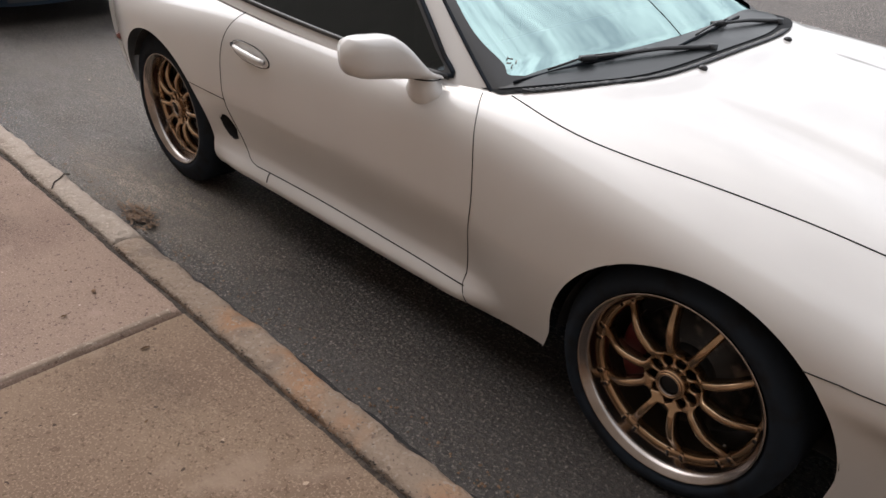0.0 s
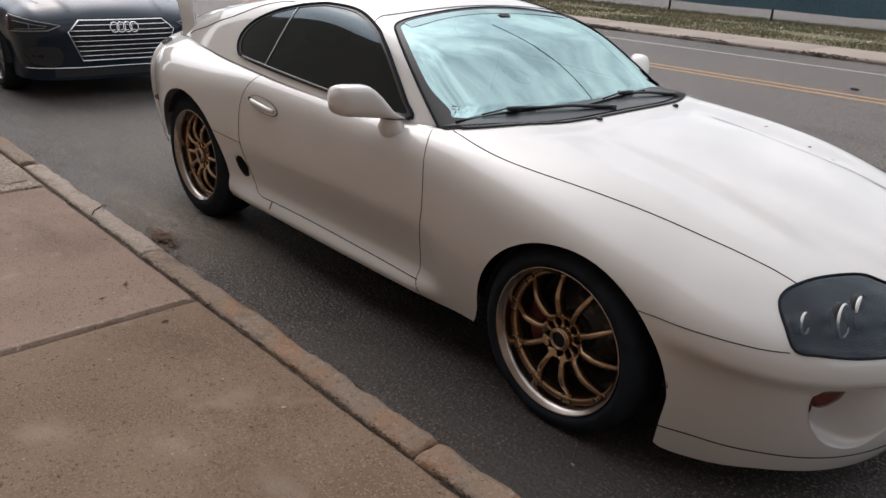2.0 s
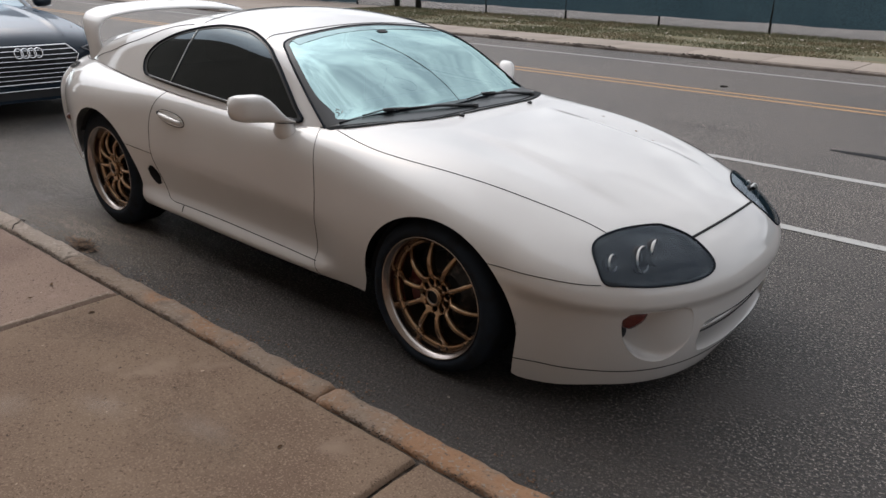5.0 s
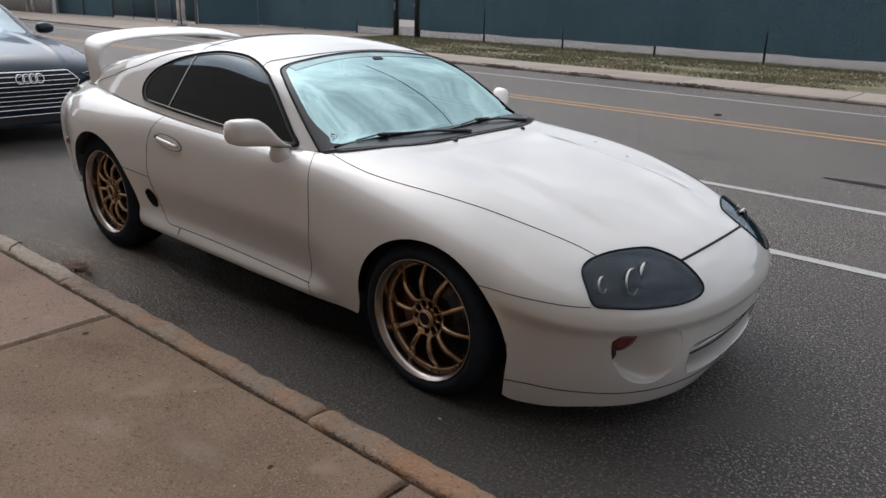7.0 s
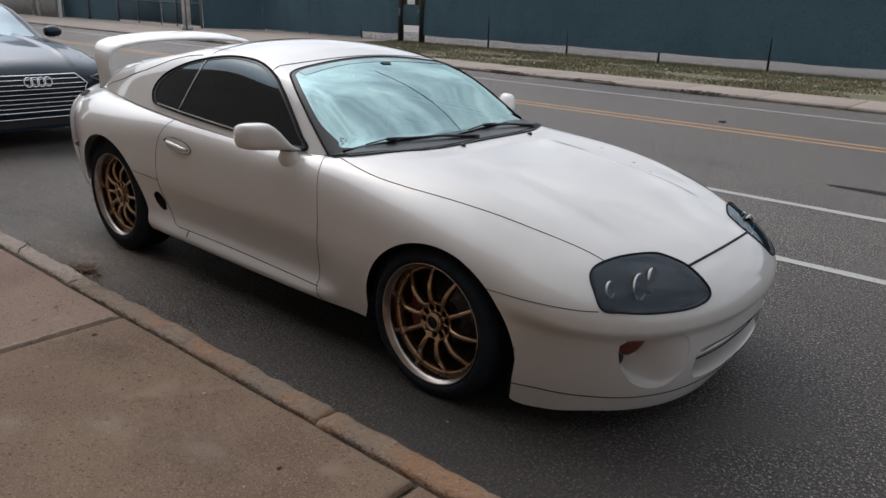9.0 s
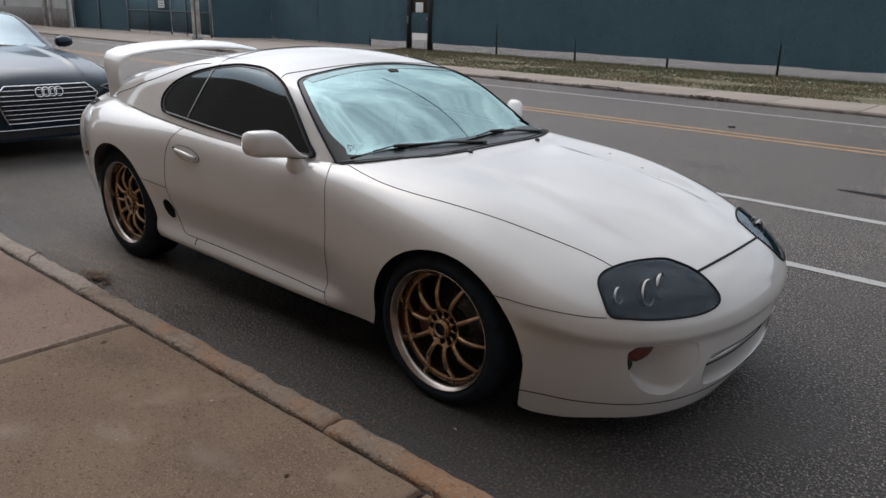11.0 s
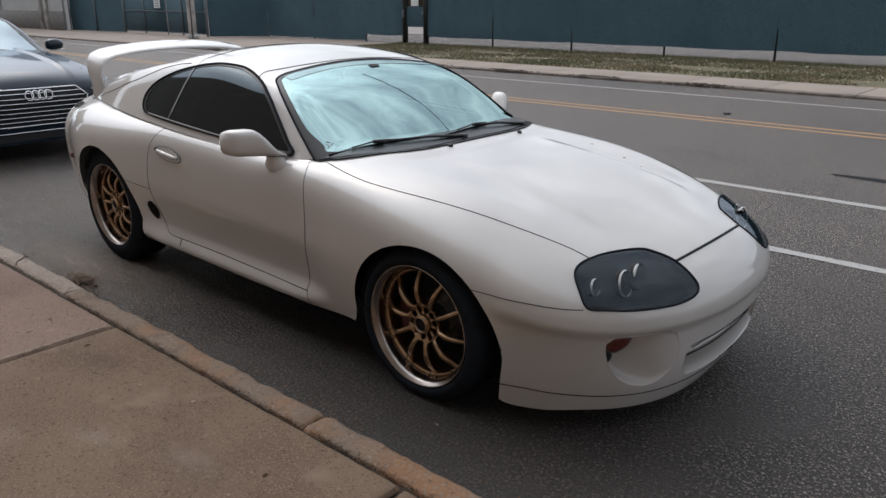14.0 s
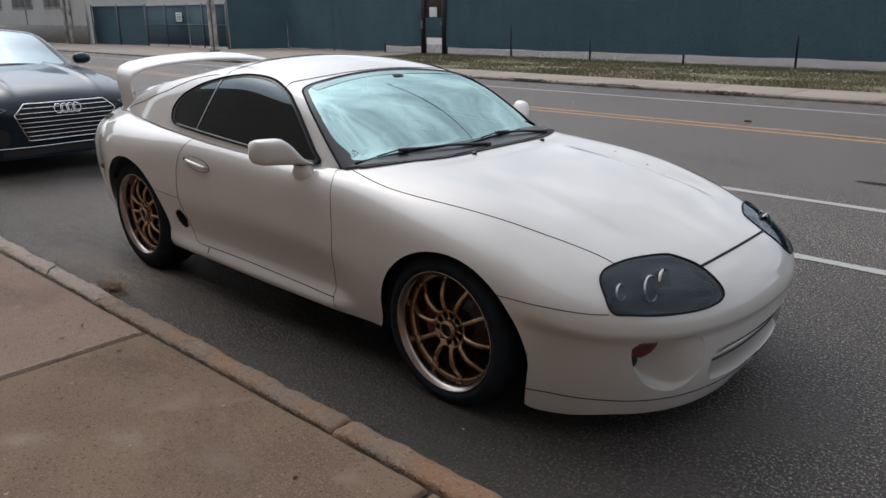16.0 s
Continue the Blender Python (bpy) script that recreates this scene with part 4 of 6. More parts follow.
SCOOP = [(0.722, -0.668, 0.40), (0.735, -0.655, 0.432), (0.775, -0.60, 0.437), (0.81, -0.53, 0.436), (0.85, -0.425, 0.428), (0.862, -0.395, 0.35), (0.855, -0.41, 0.28), (0.82, -0.475, 0.228),
         (0.78, -0.53, 0.226), (0.742, -0.592, 0.258), (0.72, -0.64, 0.32)]
MOUTH = [(0.88, -0.345, 0.225), (0.88, -0.362, 0.29), (0.88, -0.345, 0.346), (0.9, -0.2, 0.355), (0.92, 0.0, 0.355), (0.9, 0.2, 0.355), (0.88, 0.345, 0.346), (0.88, 0.362, 0.29), (0.88, 0.345, 0.225),
         (0.9, 0.2, 0.208), (0.92, 0.0, 0.203), (0.9, -0.2, 0.208)]
DUCT = [(-2.05, -0.85, 0.425), (-2.035, -0.85, 0.447), (-1.995, -0.85, 0.452), (-1.965, -0.85, 0.42), (-1.955, -0.85, 0.375), (-1.975, -0.85, 0.35), (-2.01, -0.85, 0.348), (-2.042, -0.85, 0.385)]
TAIL = [(-3.21, -0.65, 0.855), (-3.13, -0.66, 0.878), (-3.075, -0.682, 0.872), (-3.07, -0.70, 0.85), (-3.12, -0.70, 0.832), (-3.2, -0.675, 0.835)]
INWARD = {"lamp": (-0.62, 0.60, -0.50), "scoop": (-0.80, 0.60, 0.0), "mouth": (-1, 0, 0), "duct": (0, 1, 0), "tail": (0.4, 0.65, -0.64)}


def closed(points, n):
    """A closed smooth loop of n points through the given ones."""
    p = [Vector(q) for q in points]
    m, out = len(p), []
    for k in range(n):
        f = k * m / n
        i, t = int(f), f - int(f)
        a, b, c, d = p[(i - 1) % m], p[i], p[(i + 1) % m], p[(i + 2) % m]
        out.append(0.5 * ((2 * b) + (c - a) * t + (2 * a - 5 * b + 4 * c - d) * t * t + (3 * b - a - 3 * c + d) * t ** 3))
    return out


def inside(poly, x, y):
    hit = False
    for k in range(len(poly)):
        (x0, y0), (x1, y1) = poly[k - 1], poly[k]
        if (y0 > y) != (y1 > y) and x < (x1 - x0) * (y - y0) / (y1 - y0) + x0:
            hit = not hit
    return hit


def basis(d):
    d = Vector(d).normalized()
    u = d.cross(Vector((0, 0, 1)) if abs(d.z) < 0.9 else Vector((0, 1, 0))).normalized()
    return d, u, d.cross(u)


def flat(points, d, scale=1.0):
    d, u, v = basis(d)
    c = sum(points, Vector()) / len(points)
    return [((c + (p - c) * scale).dot(u), (c + (p - c) * scale).dot(v)) for p in points]


def hood_front(y):
    return 0.802 - 0.18 * y * y


def panel_of(c):
    """The panel that a place on the body belongs to, or None under the cabin."""
    x, y, z = c.x, abs(c.y), c.z
    if z > 0.58 and x < hood_front(y) and x > cowl_line(y) - 0.05 and y < (HOOD_EDGE(x) if x < 0.57 else 0.588):
        return "hood"
    if z > 0.7 and -3.25 < x <= cowl_line(y) - 0.05 and z > belt(x) - 0.03 and y < belt_y(x) - 0.05:
        return None
    if x > 0.275 and (z < 0.55 - 0.015 * smoothstep(0.5, 0.7, x) or x > 0.75):
        return "front_lip" if z < 0.185 else "front_bumper"
    if x > -0.66:
        return "fender"
    if x > -1.95 and z < 0.93:
        return "side_skirt" if z < 0.279 else "door"
    if x < -3.05 and z < 0.62:
        return "rear_bumper"
    return "quarter_panel"


belt = curve([(-3.3, 0.935), (-3.0, 0.93), (-2.6, 0.925), (-2.3, 0.915), (-1.9, 0.90), (-1.3, 0.87), (-0.65, 0.845)])
belt_y = curve([(-3.3, 0.47), (-3.0, 0.60), (-2.6, 0.70), (-2.2, 0.762), (-1.8, 0.79), (-1.4, 0.792), (-1.0, 0.78), (-0.65, 0.75), (-0.5, 0.73)])
roof = curve([(-3.3, 0.945), (-3.0, 1.03), (-2.7, 1.115), (-2.3, 1.205), (-1.9, 1.258), (-1.6, 1.27), (-1.4, 1.25), (-1.25, 1.21), (-1.0, 1.12), (-0.8, 1.02), (-0.55, 0.885)])


def cabin_z(x, y):
    """Height of the cabin's skin over a place in plan."""
    y = abs(y)
    wrap = 0.10 * (y / 0.7) ** 2 * smoothstep(-1.2, -0.7, x)
    top = roof(x + wrap) - 0.05 * (y / 0.6) ** 2 * smoothstep(-0.9, -1.5, x) - 0.02 * (y / 0.7) ** 2
    d = belt_y(x) - y
    side = belt(x) + 2.0 * d - 1.6 * d * abs(d)
    hatch = (1 - smoothstep(0.46, 0.60, y)) * (0.036 * smoothstep(-2.75, -2.98, x) * smoothstep(-3.28, -3.05, x) - 0.035 * smoothstep(-2.05, -2.3, x) * smoothstep(-2.9, -2.7, x))
    return soft_min(top, side, 0.075) + hatch


def cabin_y(x, z):
    """Half width of the cabin at a height."""
    a, b = 0.0, belt_y(x) + 0.05
    for _ in range(26):
        m = (a + b) / 2
        a, b = (m, b) if cabin_z(x, m) > z else (a, m)
    return a


SIDE_GLASS = [(-0.83, 0.868), (-0.885, 0.913), (-0.939, 0.957), (-1.01, 1.012), (-1.08, 1.063), (-1.15, 1.105), (-1.213, 1.137), (-1.329, 1.174), (-1.442, 1.195), (-1.595, 1.2), (-1.70, 1.19), (-1.80, 1.173), (-1.93, 1.142), (-2.03, 1.106),
              (-2.105, 1.07), (-2.155, 1.025), (-2.168, 0.98), (-2.14, 0.94), (-2.08, 0.918), (-1.85, 0.905), (-1.6, 0.893), (-1.33, 0.88), (-1.1, 0.87), (-0.95, 0.866)]
SCREEN_SIDE = curve([(-1.21, 0.545), (-1.17, 0.575), (-1.1, 0.617), (-0.99, 0.663), (-0.84, 0.71), (-0.66, 0.757)])


def rounded(pairs, n):
    """A closed smooth loop of n pairs through the given ones."""
    return [(q.x, q.y) for q in closed([(x, y, 0) for x, y in pairs], n)]


SIDE_GLASS = rounded(SIDE_GLASS, 96)


def screen_outline():
    """The windscreen's edge in plan."""
    base = [(-0.515 - 0.15 * (y / 0.757) ** 2, y) for y in np.linspace(-0.757, 0.757, 15)]
    right = [(x, SCREEN_SIDE(x)) for x in np.linspace(-0.70, -1.17, 8)]
    top = [(-1.205 - 0.03 * (1 - (y / 0.5) ** 2), y) for y in np.linspace(0.50, -0.50, 9)]
    return rounded(base + right + top + [(x, -y) for x, y in right[::-1]], 120)


def ring_patch(loop, lift, scales):
    """A sheet whose rings shrink from a loop to its middle; lift turns a flat pair into a place."""
    cx, cy = sum(p[0] for p in loop) / len(loop), sum(p[1] for p in loop) / len(loop)
    rows = [[lift(cx + (x - cx) * s, cy + (y - cy) * s) for x, y in loop] for s in scales]
    bm = grid(rows, close_v=True)
    if scales[-1] < 0.2:
        bm.verts.ensure_lookup_table()
        bm.faces.new(bm.verts[-len(loop):])
    return bm


def skin_probe(rows):
    """A function that drops a place onto a body's skin along a direction, on either side, moved outwards."""
    m = len(rows[0])
    tree = BVHTree.FromPolygons([p for row in rows for p in row], [(i * m + j, (i + 1) * m + j, (i + 1) * m + j + 1, i * m + j + 1) for i in range(len(rows) - 1) for j in range(m - 1)])

    def on_skin(p, d, out=0.0):
        p, d = Vector(p), Vector(d).normalized()
        s = -1 if p.y < 0 else 1
        q, e = Vector((p.x, max(p.y * s, 0.002), p.z)), Vector((d.x, d.y * s, d.z))
        hit, n = tree.ray_cast(q - e * 0.6, e)[:2]
        if hit is None:
            hit, n = tree.find_nearest(q)[:2]
        if n.dot(e) > 0:
            n = -n
        r = hit + n * out
        return Vector((r.x, r.y * s, r.z))
    return on_skin


def nearest_on(loop, p):
    """The point of a closed loop of places nearest to p."""
    best, far = None, 1e9
    for k in range(len(loop)):
        a, b = loop[k - 1], loop[k]
        t = min(max((p - a).dot(b - a) / max((b - a).length_squared, 1e-12), 0), 1)
        q = a + (b - a) * t
        if (q - p).length_squared < far:
            best, far = q, (q - p).length_squared
    return best


def build_coupe():
    car = thing("sports_car", "white two-door sports coupe with bronze wheels parked by the kerb", "car")
    on_skin = skin_probe(ROWS)
    openings = []
    for key, pts in (("lamp", LAMP), ("scoop", SCOOP), ("mouth", MOUTH), ("duct", DUCT)):
        d = Vector(INWARD[key]).normalized()
        openings.append((flat(closed(pts, 60), d), d, [on_skin(p, d) for p in closed(pts, 60)], key))

    def opening_at(p):
        """The opening that a place of the skin lies in, if any, and its nearest edge."""
        q = Vector((p[0], -p[1], p[2]))
        for poly, d, loop, key in openings:
            if (q.x > 0.5) == (key != "duct"):
                _, u, v = basis(d)
                if (key != "duct" or q.y < -0.7) and inside(poly, q.dot(u), q.dot(v)):
                    e = nearest_on(loop, q)
                    return (e.x, -e.y, e.z)
        return None

    def shaped(p):
        edge = in_arch(p)
        if not edge:
            return opening_at(p) or p
        q = on_skin((edge[0], 0.9, edge[1]), (0, -1, 0))
        return (edge[0], q.y, edge[1])

    def gone(p):
        return in_arch(p) or opening_at(p)

    lost = [[bool(gone(p)) for p in row] for row in ROWS]
    rows = [[shaped(p) for p in row] for row in ROWS]
    bm = bmesh.new()
    for side in (1, -1):
        vs = [[bm.verts.new((p[0], p[1] * side, p[2])) for p in row] for row in rows]
        for i in range(len(vs) - 1):
            for j in range(len(vs[0]) - 1):
                if not all(lost[a][b] for a, b in ((i, j), (i + 1, j), (i + 1, j + 1), (i, j + 1))):
                    q = [vs[i][j], vs[i + 1][j], vs[i + 1][j + 1], vs[i][j + 1]]
                    bm.faces.new(q if side > 0 else q[::-1])
    bmesh.ops.remove_doubles(bm, verts=bm.verts, dist=0.0008)
    bmesh.ops.recalc_face_normals(bm, faces=bm.faces)
    bm.normal_update()
    panels = {}
    for f in bm.faces:
        c = f.calc_center_median()
        name = panel_of(c)
        if name:
            key = (name, 0 if name in ("hood", "front_bumper", "front_lip", "rear_bumper") else (1 if c.y > 0 else -1))
            panels.setdefault(key, []).append(f)
    for (name, _), faces in panels.items():
        index, co, normals, polys = {}, [], [], []
        for f in faces:
            poly = []
            for v in f.verts:
                if v not in index:
                    index[v] = len(co)
                    co.append(v.co.copy())
                    normals.append(v.normal.copy())
                poly.append(index[v])
            polys.append(poly)
        me = bpy.data.meshes.new(name)
        me.from_pydata(co, [], polys)
        link(name, me, PAINT, car)
        me.normals_split_custom_set_from_vertices(normals)
    bm.free()

    # cabin skin with its window openings
    screen = screen_outline()
    cx, cy = sum(p[0] for p in screen) / len(screen), 0.0
    screen_in = [(cx + (x - cx) * 0.977, y * 0.977) for x, y in screen]
    gx, gz = sum(p[0] for p in SIDE_GLASS) / len(SIDE_GLASS), sum(p[1] for p in SIDE_GLASS) / len(SIDE_GLASS)
    glass_in = [(gx + (x - gx) * 0.965, gz + (z - gz) * 0.965) for x, z in SIDE_GLASS]
    hatch = [(-2.4 - 0.03 * (1 - (y / 0.46) ** 2), y) for y in np.linspace(-0.46, 0.46, 9)] + [(-2.95 + 0.05 * (y / 0.4) ** 2, y) for y in np.linspace(0.4, -0.4, 9)]
    nx, ny = 280, 66
    rows = []
    for i in range(nx + 1):
        x = -0.57 - 2.73 * i / nx
        w = belt_y(x) + 0.014
        rows.append([(x, w * math.sin(math.pi / 2 * j / ny), cabin_z(x, w * math.sin(math.pi / 2 * j / ny))) for j in range(-ny, ny + 1)])
    bm = grid(rows)
    doomed = []
    for f in bm.faces:
        c = f.calc_center_median()
        if inside(screen_in, c.x, c.y) or (abs(c.y) < 0.69 and c.x > -0.66 - 0.1 * (c.y / 0.757) ** 2) or (abs(c.y) > 0.5 and inside(glass_in, c.x, c.z)):
            doomed.append(f)
    bmesh.ops.delete(bm, geom=doomed, context="FACES")
    part("roof", bm, PAINT, car)

    def on_cabin(out):
        return lambda x, y: (x, y, cabin_z(x, y) + out)

    shield = part("windscreen", ring_patch(screen, on_cabin(0.002), [1, 0.9, 0.75, 0.6, 0.45, 0.3, 0.15]), SCREEN_GLASS, car, "teal reflecting windscreen with cloud reflections")
    rows = []
    for f in (0, 0.3, 0.65, 1):
        row = []
        for x, y in screen:
            inner = 0.962 - 0.055 * math.exp(-((x + 0.68) / 0.10) ** 2 - ((abs(y) - 0.74) / 0.12) ** 2)
            k = 1.004 + (inner - 1.004) * f
            row.append(on_cabin(0.0045)(cx + (x - cx) * k, y * k))
        rows.append(row)
    part("black_border", grid(rows, close_v=True), BLACK, shield, "black windscreen border")
    part("seal", tube([on_cabin(0.003)(x, y) for x, y in screen], 0.0052, closed=True), RUBBER, shield)
    # greyer glass put in for the reflection along the screen's top
    band = [[on_cabin(0.0032)(x, y) for x in np.linspace(-1.205 - 0.03 * (1 - (y / 0.5) ** 2) + 0.008, -1.205 - 0.03 * (1 - (y / 0.5) ** 2) + 0.062 + 0.02 * noise.noise(Vector((y * 3, 3, 0))), 6)] for y in np.linspace(-0.52, 0.52, 91)]
    part("reflection_band", grid(band), BAND_GLASS, shield, "greyer glass band painted as a reflection along the top")
    part("crack", tube([on_cabin(0.0025)(x, y) for x, y in ((-1.08, -0.10), (-1.03, -0.07), (-0.97, -0.035), (-0.91, -0.002), (-0.85, 0.02), (-0.79, 0.033), (-0.72, 0.036), (-0.66, 0.03), (-0.60, 0.018), (-0.555, 0.002))], 0.0012, 6), GAP, shield, "long curved crack in the glass")
    part("sticker", grid([[on_cabin(0.0055)(x, y) for x in (-1.165, -1.15, -1.135)] for y in (0.02, 0.05, 0.085)]), INTERIOR, shield, "small dark sticker at the top")
    for k, (x, y) in enumerate(((-0.725, -0.66), (-0.712, -0.655), (-0.705, -0.645), (-0.72, -0.64), (-0.70, -0.668))):
        part("etched_mark", tube([on_cabin(0.0025)(x, y), on_cabin(0.0025)(x - 0.007, y + 0.012 * (-1) ** k)], 0.0016, 5), STEEL, shield)
    part("rear_screen", ring_patch(rounded(hatch, 72), on_cabin(0.006), [1, 0.9, 0.8, 0.7, 0.6, 0.5, 0.4, 0.3, 0.2, 0.1]), HATCH_GLASS, car)
    for s in (-1, 1):
        def beside(out):
            return lambda x, z: (x, s * (cabin_y(x, z) + out), z + out * 0.4)
        g = part("side_window", ring_patch(SIDE_GLASS, beside(0.002), [1, 0.9, 0.75, 0.6, 0.45, 0.3, 0.15]), SIDE_GLASS_MAT, car, "dark tinted side window")
        part("black_border", ring_patch(SIDE_GLASS, beside(0.0045), [1.012, 0.99, 0.97, 0.95]), BLACK, g)
        part("seal", tube([beside(0.004)(x, z) for x, z in SIDE_GLASS], 0.007, closed=True), RUBBER, g)
        part("pillar_trim", tube([beside(0.006)(x, z) for x, z in ((-1.79, 1.165), (-1.80, 1.1), (-1.815, 1.02), (-1.83, 0.95), (-1.84, 0.915))], 0.0026), GLINT_TRIM, g)
        part("belt_trim", tube([(x, s * (cabin_y(x, belt(x) + 0.012) + 0.006), belt(x) + 0.012) for x in np.linspace(-0.84, -2.06, 26)], 0.008), BLACK, g)

    # cowl between hood and windscreen
    def cowl_place(x, y):
        return Vector(on_skin((x, y, 0.9), (0, 0, -1), 0.0)) + Vector((0, 0, 0.0025))
    rows = [[cowl_place(cowl_line(y) - 0.012 + (-0.648 - cowl_line(y) - 0.08 * (y / 0.75) ** 2) * v, y) for v in np.linspace(0, 1, 9)] for y in np.linspace(-0.752, 0.752, 61)]
    cowl = part("cowl", grid(rows), COWL, car, "black plastic cowl with fine slats")
    rows = [[cowl_place(cowl_line(y) - 0.05 + (-0.665 - cowl_line(y) + 0.05 - 0.08 * (y / 0.75) ** 2) * v, y) + Vector((0, 0, 0.003)) for v in np.linspace(0, 1, 9)] for y in np.linspace(-0.735, 0.735, 61)]
    part("screen_foot", grid(rows), FRIT, cowl, "glossy black foot of the windscreen")
    # ribbed strip level with the hood's rear edge
    def strip_place(y, back):
        edge = on_skin((cowl_line(y) + 0.003, y, 0.9), (0, 0, -1), 0.0)
        low = cowl_place(cowl_line(y) - back, y)
        return Vector((low.x, y, max(edge.z - 0.003, low.z + 0.002)))
    part("rib_strip", grid([[strip_place(y, back) for back in (0.002, 0.012, 0.022, 0.030, 0.040)] for y in np.linspace(-0.72, 0.72, 81)]), COWL, cowl)
    for y in np.linspace(-0.70, 0.42, 100):
        a, b = strip_place(y, 0.004), strip_place(y - 0.010, 0.028)
        part("slat", tube([a + Vector((0, 0, 0.001)), b + Vector((0, 0, 0.001))], 0.0027, 4), SLAT, cowl)

    # shut lines
    def line(name, pts, d, r=0.0016, sides=(-1, 1), n=40):
        p = [Vector(q) for q in pts]
        dense = []
        for k in range(n + 1):
            f = k / n * (len(p) - 1)
            i = min(int(f), len(p) - 2)
            t = f - i
            a, b, c, e = p[max(i - 1, 0)], p[i], p[i + 1], p[min(i + 2, len(p) - 1)]
            dense.append(0.5 * ((2 * b) + (c - a) * t + (2 * a - 5 * b + 4 * c - e) * t * t + (3 * b - a - 3 * c + e) * t ** 3))
        for s in sides:
            part(name, tube([on_skin((q.x, q.y * s, q.z), (d[0], d[1] * s, d[2]), 0.0002) for q in dense], r, 6), GAP, car)

    side, down = (0, -1, 0), (0, 0, -1)
    line("door_gap", [(-0.712, 0.9, 0.85), (-0.678, 0.9, 0.815), (-0.657, 0.9, 0.76), (-0.648, 0.9, 0.68), (-0.65, 0.9, 0.56), (-0.67, 0.9, 0.45), (-0.692, 0.9, 0.36), (-0.702, 0.9, 0.29), (-0.682, 0.9, 0.25), (-0.665, 0.9, 0.215)], side)
    line("door_gap", [(-1.828, 0.9, 0.89), (-1.87, 0.9, 0.852), (-1.90, 0.9, 0.808), (-1.93, 0.9, 0.746), (-1.953, 0.9, 0.667), (-1.965, 0.9, 0.541), (-1.957, 0.9, 0.443), (-1.924, 0.9, 0.328), (-1.88, 0.9, 0.295), (-1.82, 0.9, 0.284)], side)
    line("sill_gap", [(-1.83, 0.9, 0.285), (-1.5, 0.9, 0.281), (-1.1, 0.9, 0.275), (-0.69, 0.9, 0.272)], side, 0.0022)
    line("sill_gap", [(-1.744, 0.9, 0.283), (-1.745, 0.9, 0.270), (-1.738, 0.9, 0.252)], side, 0.003, n=8)
    line("bumper_gap", [(-2.21, 0.9, 0.545), (-2.12, 0.9, 0.54), (-2.05, 0.9, 0.535), (-1.958, 0.9, 0.53)], side, n=10)
    line("bumper_gap", [(0.306, 0.95, 0.553), (0.405, 0.95, 0.552), (0.502, 0.9, 0.552), (0.585, 0.9, 0.549), (0.66, 0.9, 0.546), (0.715, 0.9, 0.546)], (-0.3, -1, 0), n=28)
    line("hood_gap", [(x, HOOD_EDGE(x), 0.9) for x in np.linspace(-0.63, 0.588, 22)], down, 0.0019)
    line("hood_gap", [(hood_front(y), y, 0.9) for y in np.linspace(-0.30, 0.30, 15)], down, 0.0056, sides=(1,))
    line("lip_gap", [(0.40 + 0.55 * math.sin(a), 0.9 * math.cos(a), 0.186) for a in np.linspace(0.055, 1.57, 20)], (-0.55, -0.83, 0), 0.0022)
    line("deck_gap", [(-3.3, 0.5, 1), (-3.1, 0.60, 1), (-2.9, 0.64, 1), (-2.7, 0.66, 1)], down, 0.0025, n=14)

    def cabin_line(name, pts, r=0.0022):
        part(name, tube([(x, y, cabin_z(x, y) + 0.0005) for x, y in pts], r, 6), GAP, car)

    cabin_line("roof_gap", [(-1.262 - 0.02 * (y / 0.5) ** 4 + 0.03 * (abs(y) > 0.55) * (abs(y) - 0.55) / 0.05, y) for y in np.linspace(-0.60, 0.60, 41)])
    cabin_line("roof_gap", [(-1.79 - 0.07 * (1 - (y / 0.6) ** 2), y) for y in np.linspace(-0.615, 0.615, 31)])
    for s in (-1, 1):
        cabin_line("hatch_gap", [(x, s * (0.60 + 0.06 * smoothstep(-1.87, -2.4, x) - 0.03 * smoothstep(-2.6, -3.0, x))) for x in np.linspace(-1.87, -2.92, 28)])

    # openings in the nose and flanks
    def pocket(name, loop, d, depth, mat, s, inner=(0.985, 0.95, 0.9, 0.8, 0.6, 0.4, 0.15), parent=None):
        d = Vector(d).normalized()
        pts = closed(loop, 60)
        c = sum(pts, Vector()) / len(pts)
        rows = [[on_skin(p, d, 0.0012 if depth(p) > 0.01 else 0.0003) for p in pts], [on_skin(c + (p - c) * 0.99, d, -0.002 if depth(p) > 0.01 else 0.0) for p in pts]]
        for k, f in enumerate(inner):
            share = (0.35, 0.75, 0.95, 1, 1, 1, 1)[k]
            rows.append([on_skin(c + (p - c) * f, d, 0) + d * share * depth(c + (p - c) * f) for p in pts])
        rows = [[(q.x, q.y * s, q.z) for q in row] for row in rows]
        b = grid(rows, close_v=True)
        b.verts.ensure_lookup_table()
        b.faces.new(b.verts[-60:])
        return part(name, b, mat, parent or car)

    for s in (1, -1):
        lamp = pocket("headlight", LAMP, INWARD["lamp"], lambda p: 0.055, HOUSING, s)
        tagged(lamp, "black headlight housing under a clear cover")
        pts = closed(LAMP, 60)
        c = sum(pts, Vector()) / len(pts)
        d = Vector(INWARD["lamp"])
        rows = [[on_skin(c + (p - c) * f, d, 0.001 + 0.004 * (1 - f * f)) for p in pts] for f in (1, 0.92, 0.8, 0.65, 0.5, 0.35, 0.15)]
        b = grid([[(q.x, q.y * s, q.z) for q in row] for row in rows], close_v=True)
        b.verts.ensure_lookup_table()
        b.faces.new(b.verts[-60:])
        part("cover", b, LAMP_GLASS, lamp, "clear smoked lamp cover")
        ring = [on_skin(p, d, 0.0015) for p in pts]
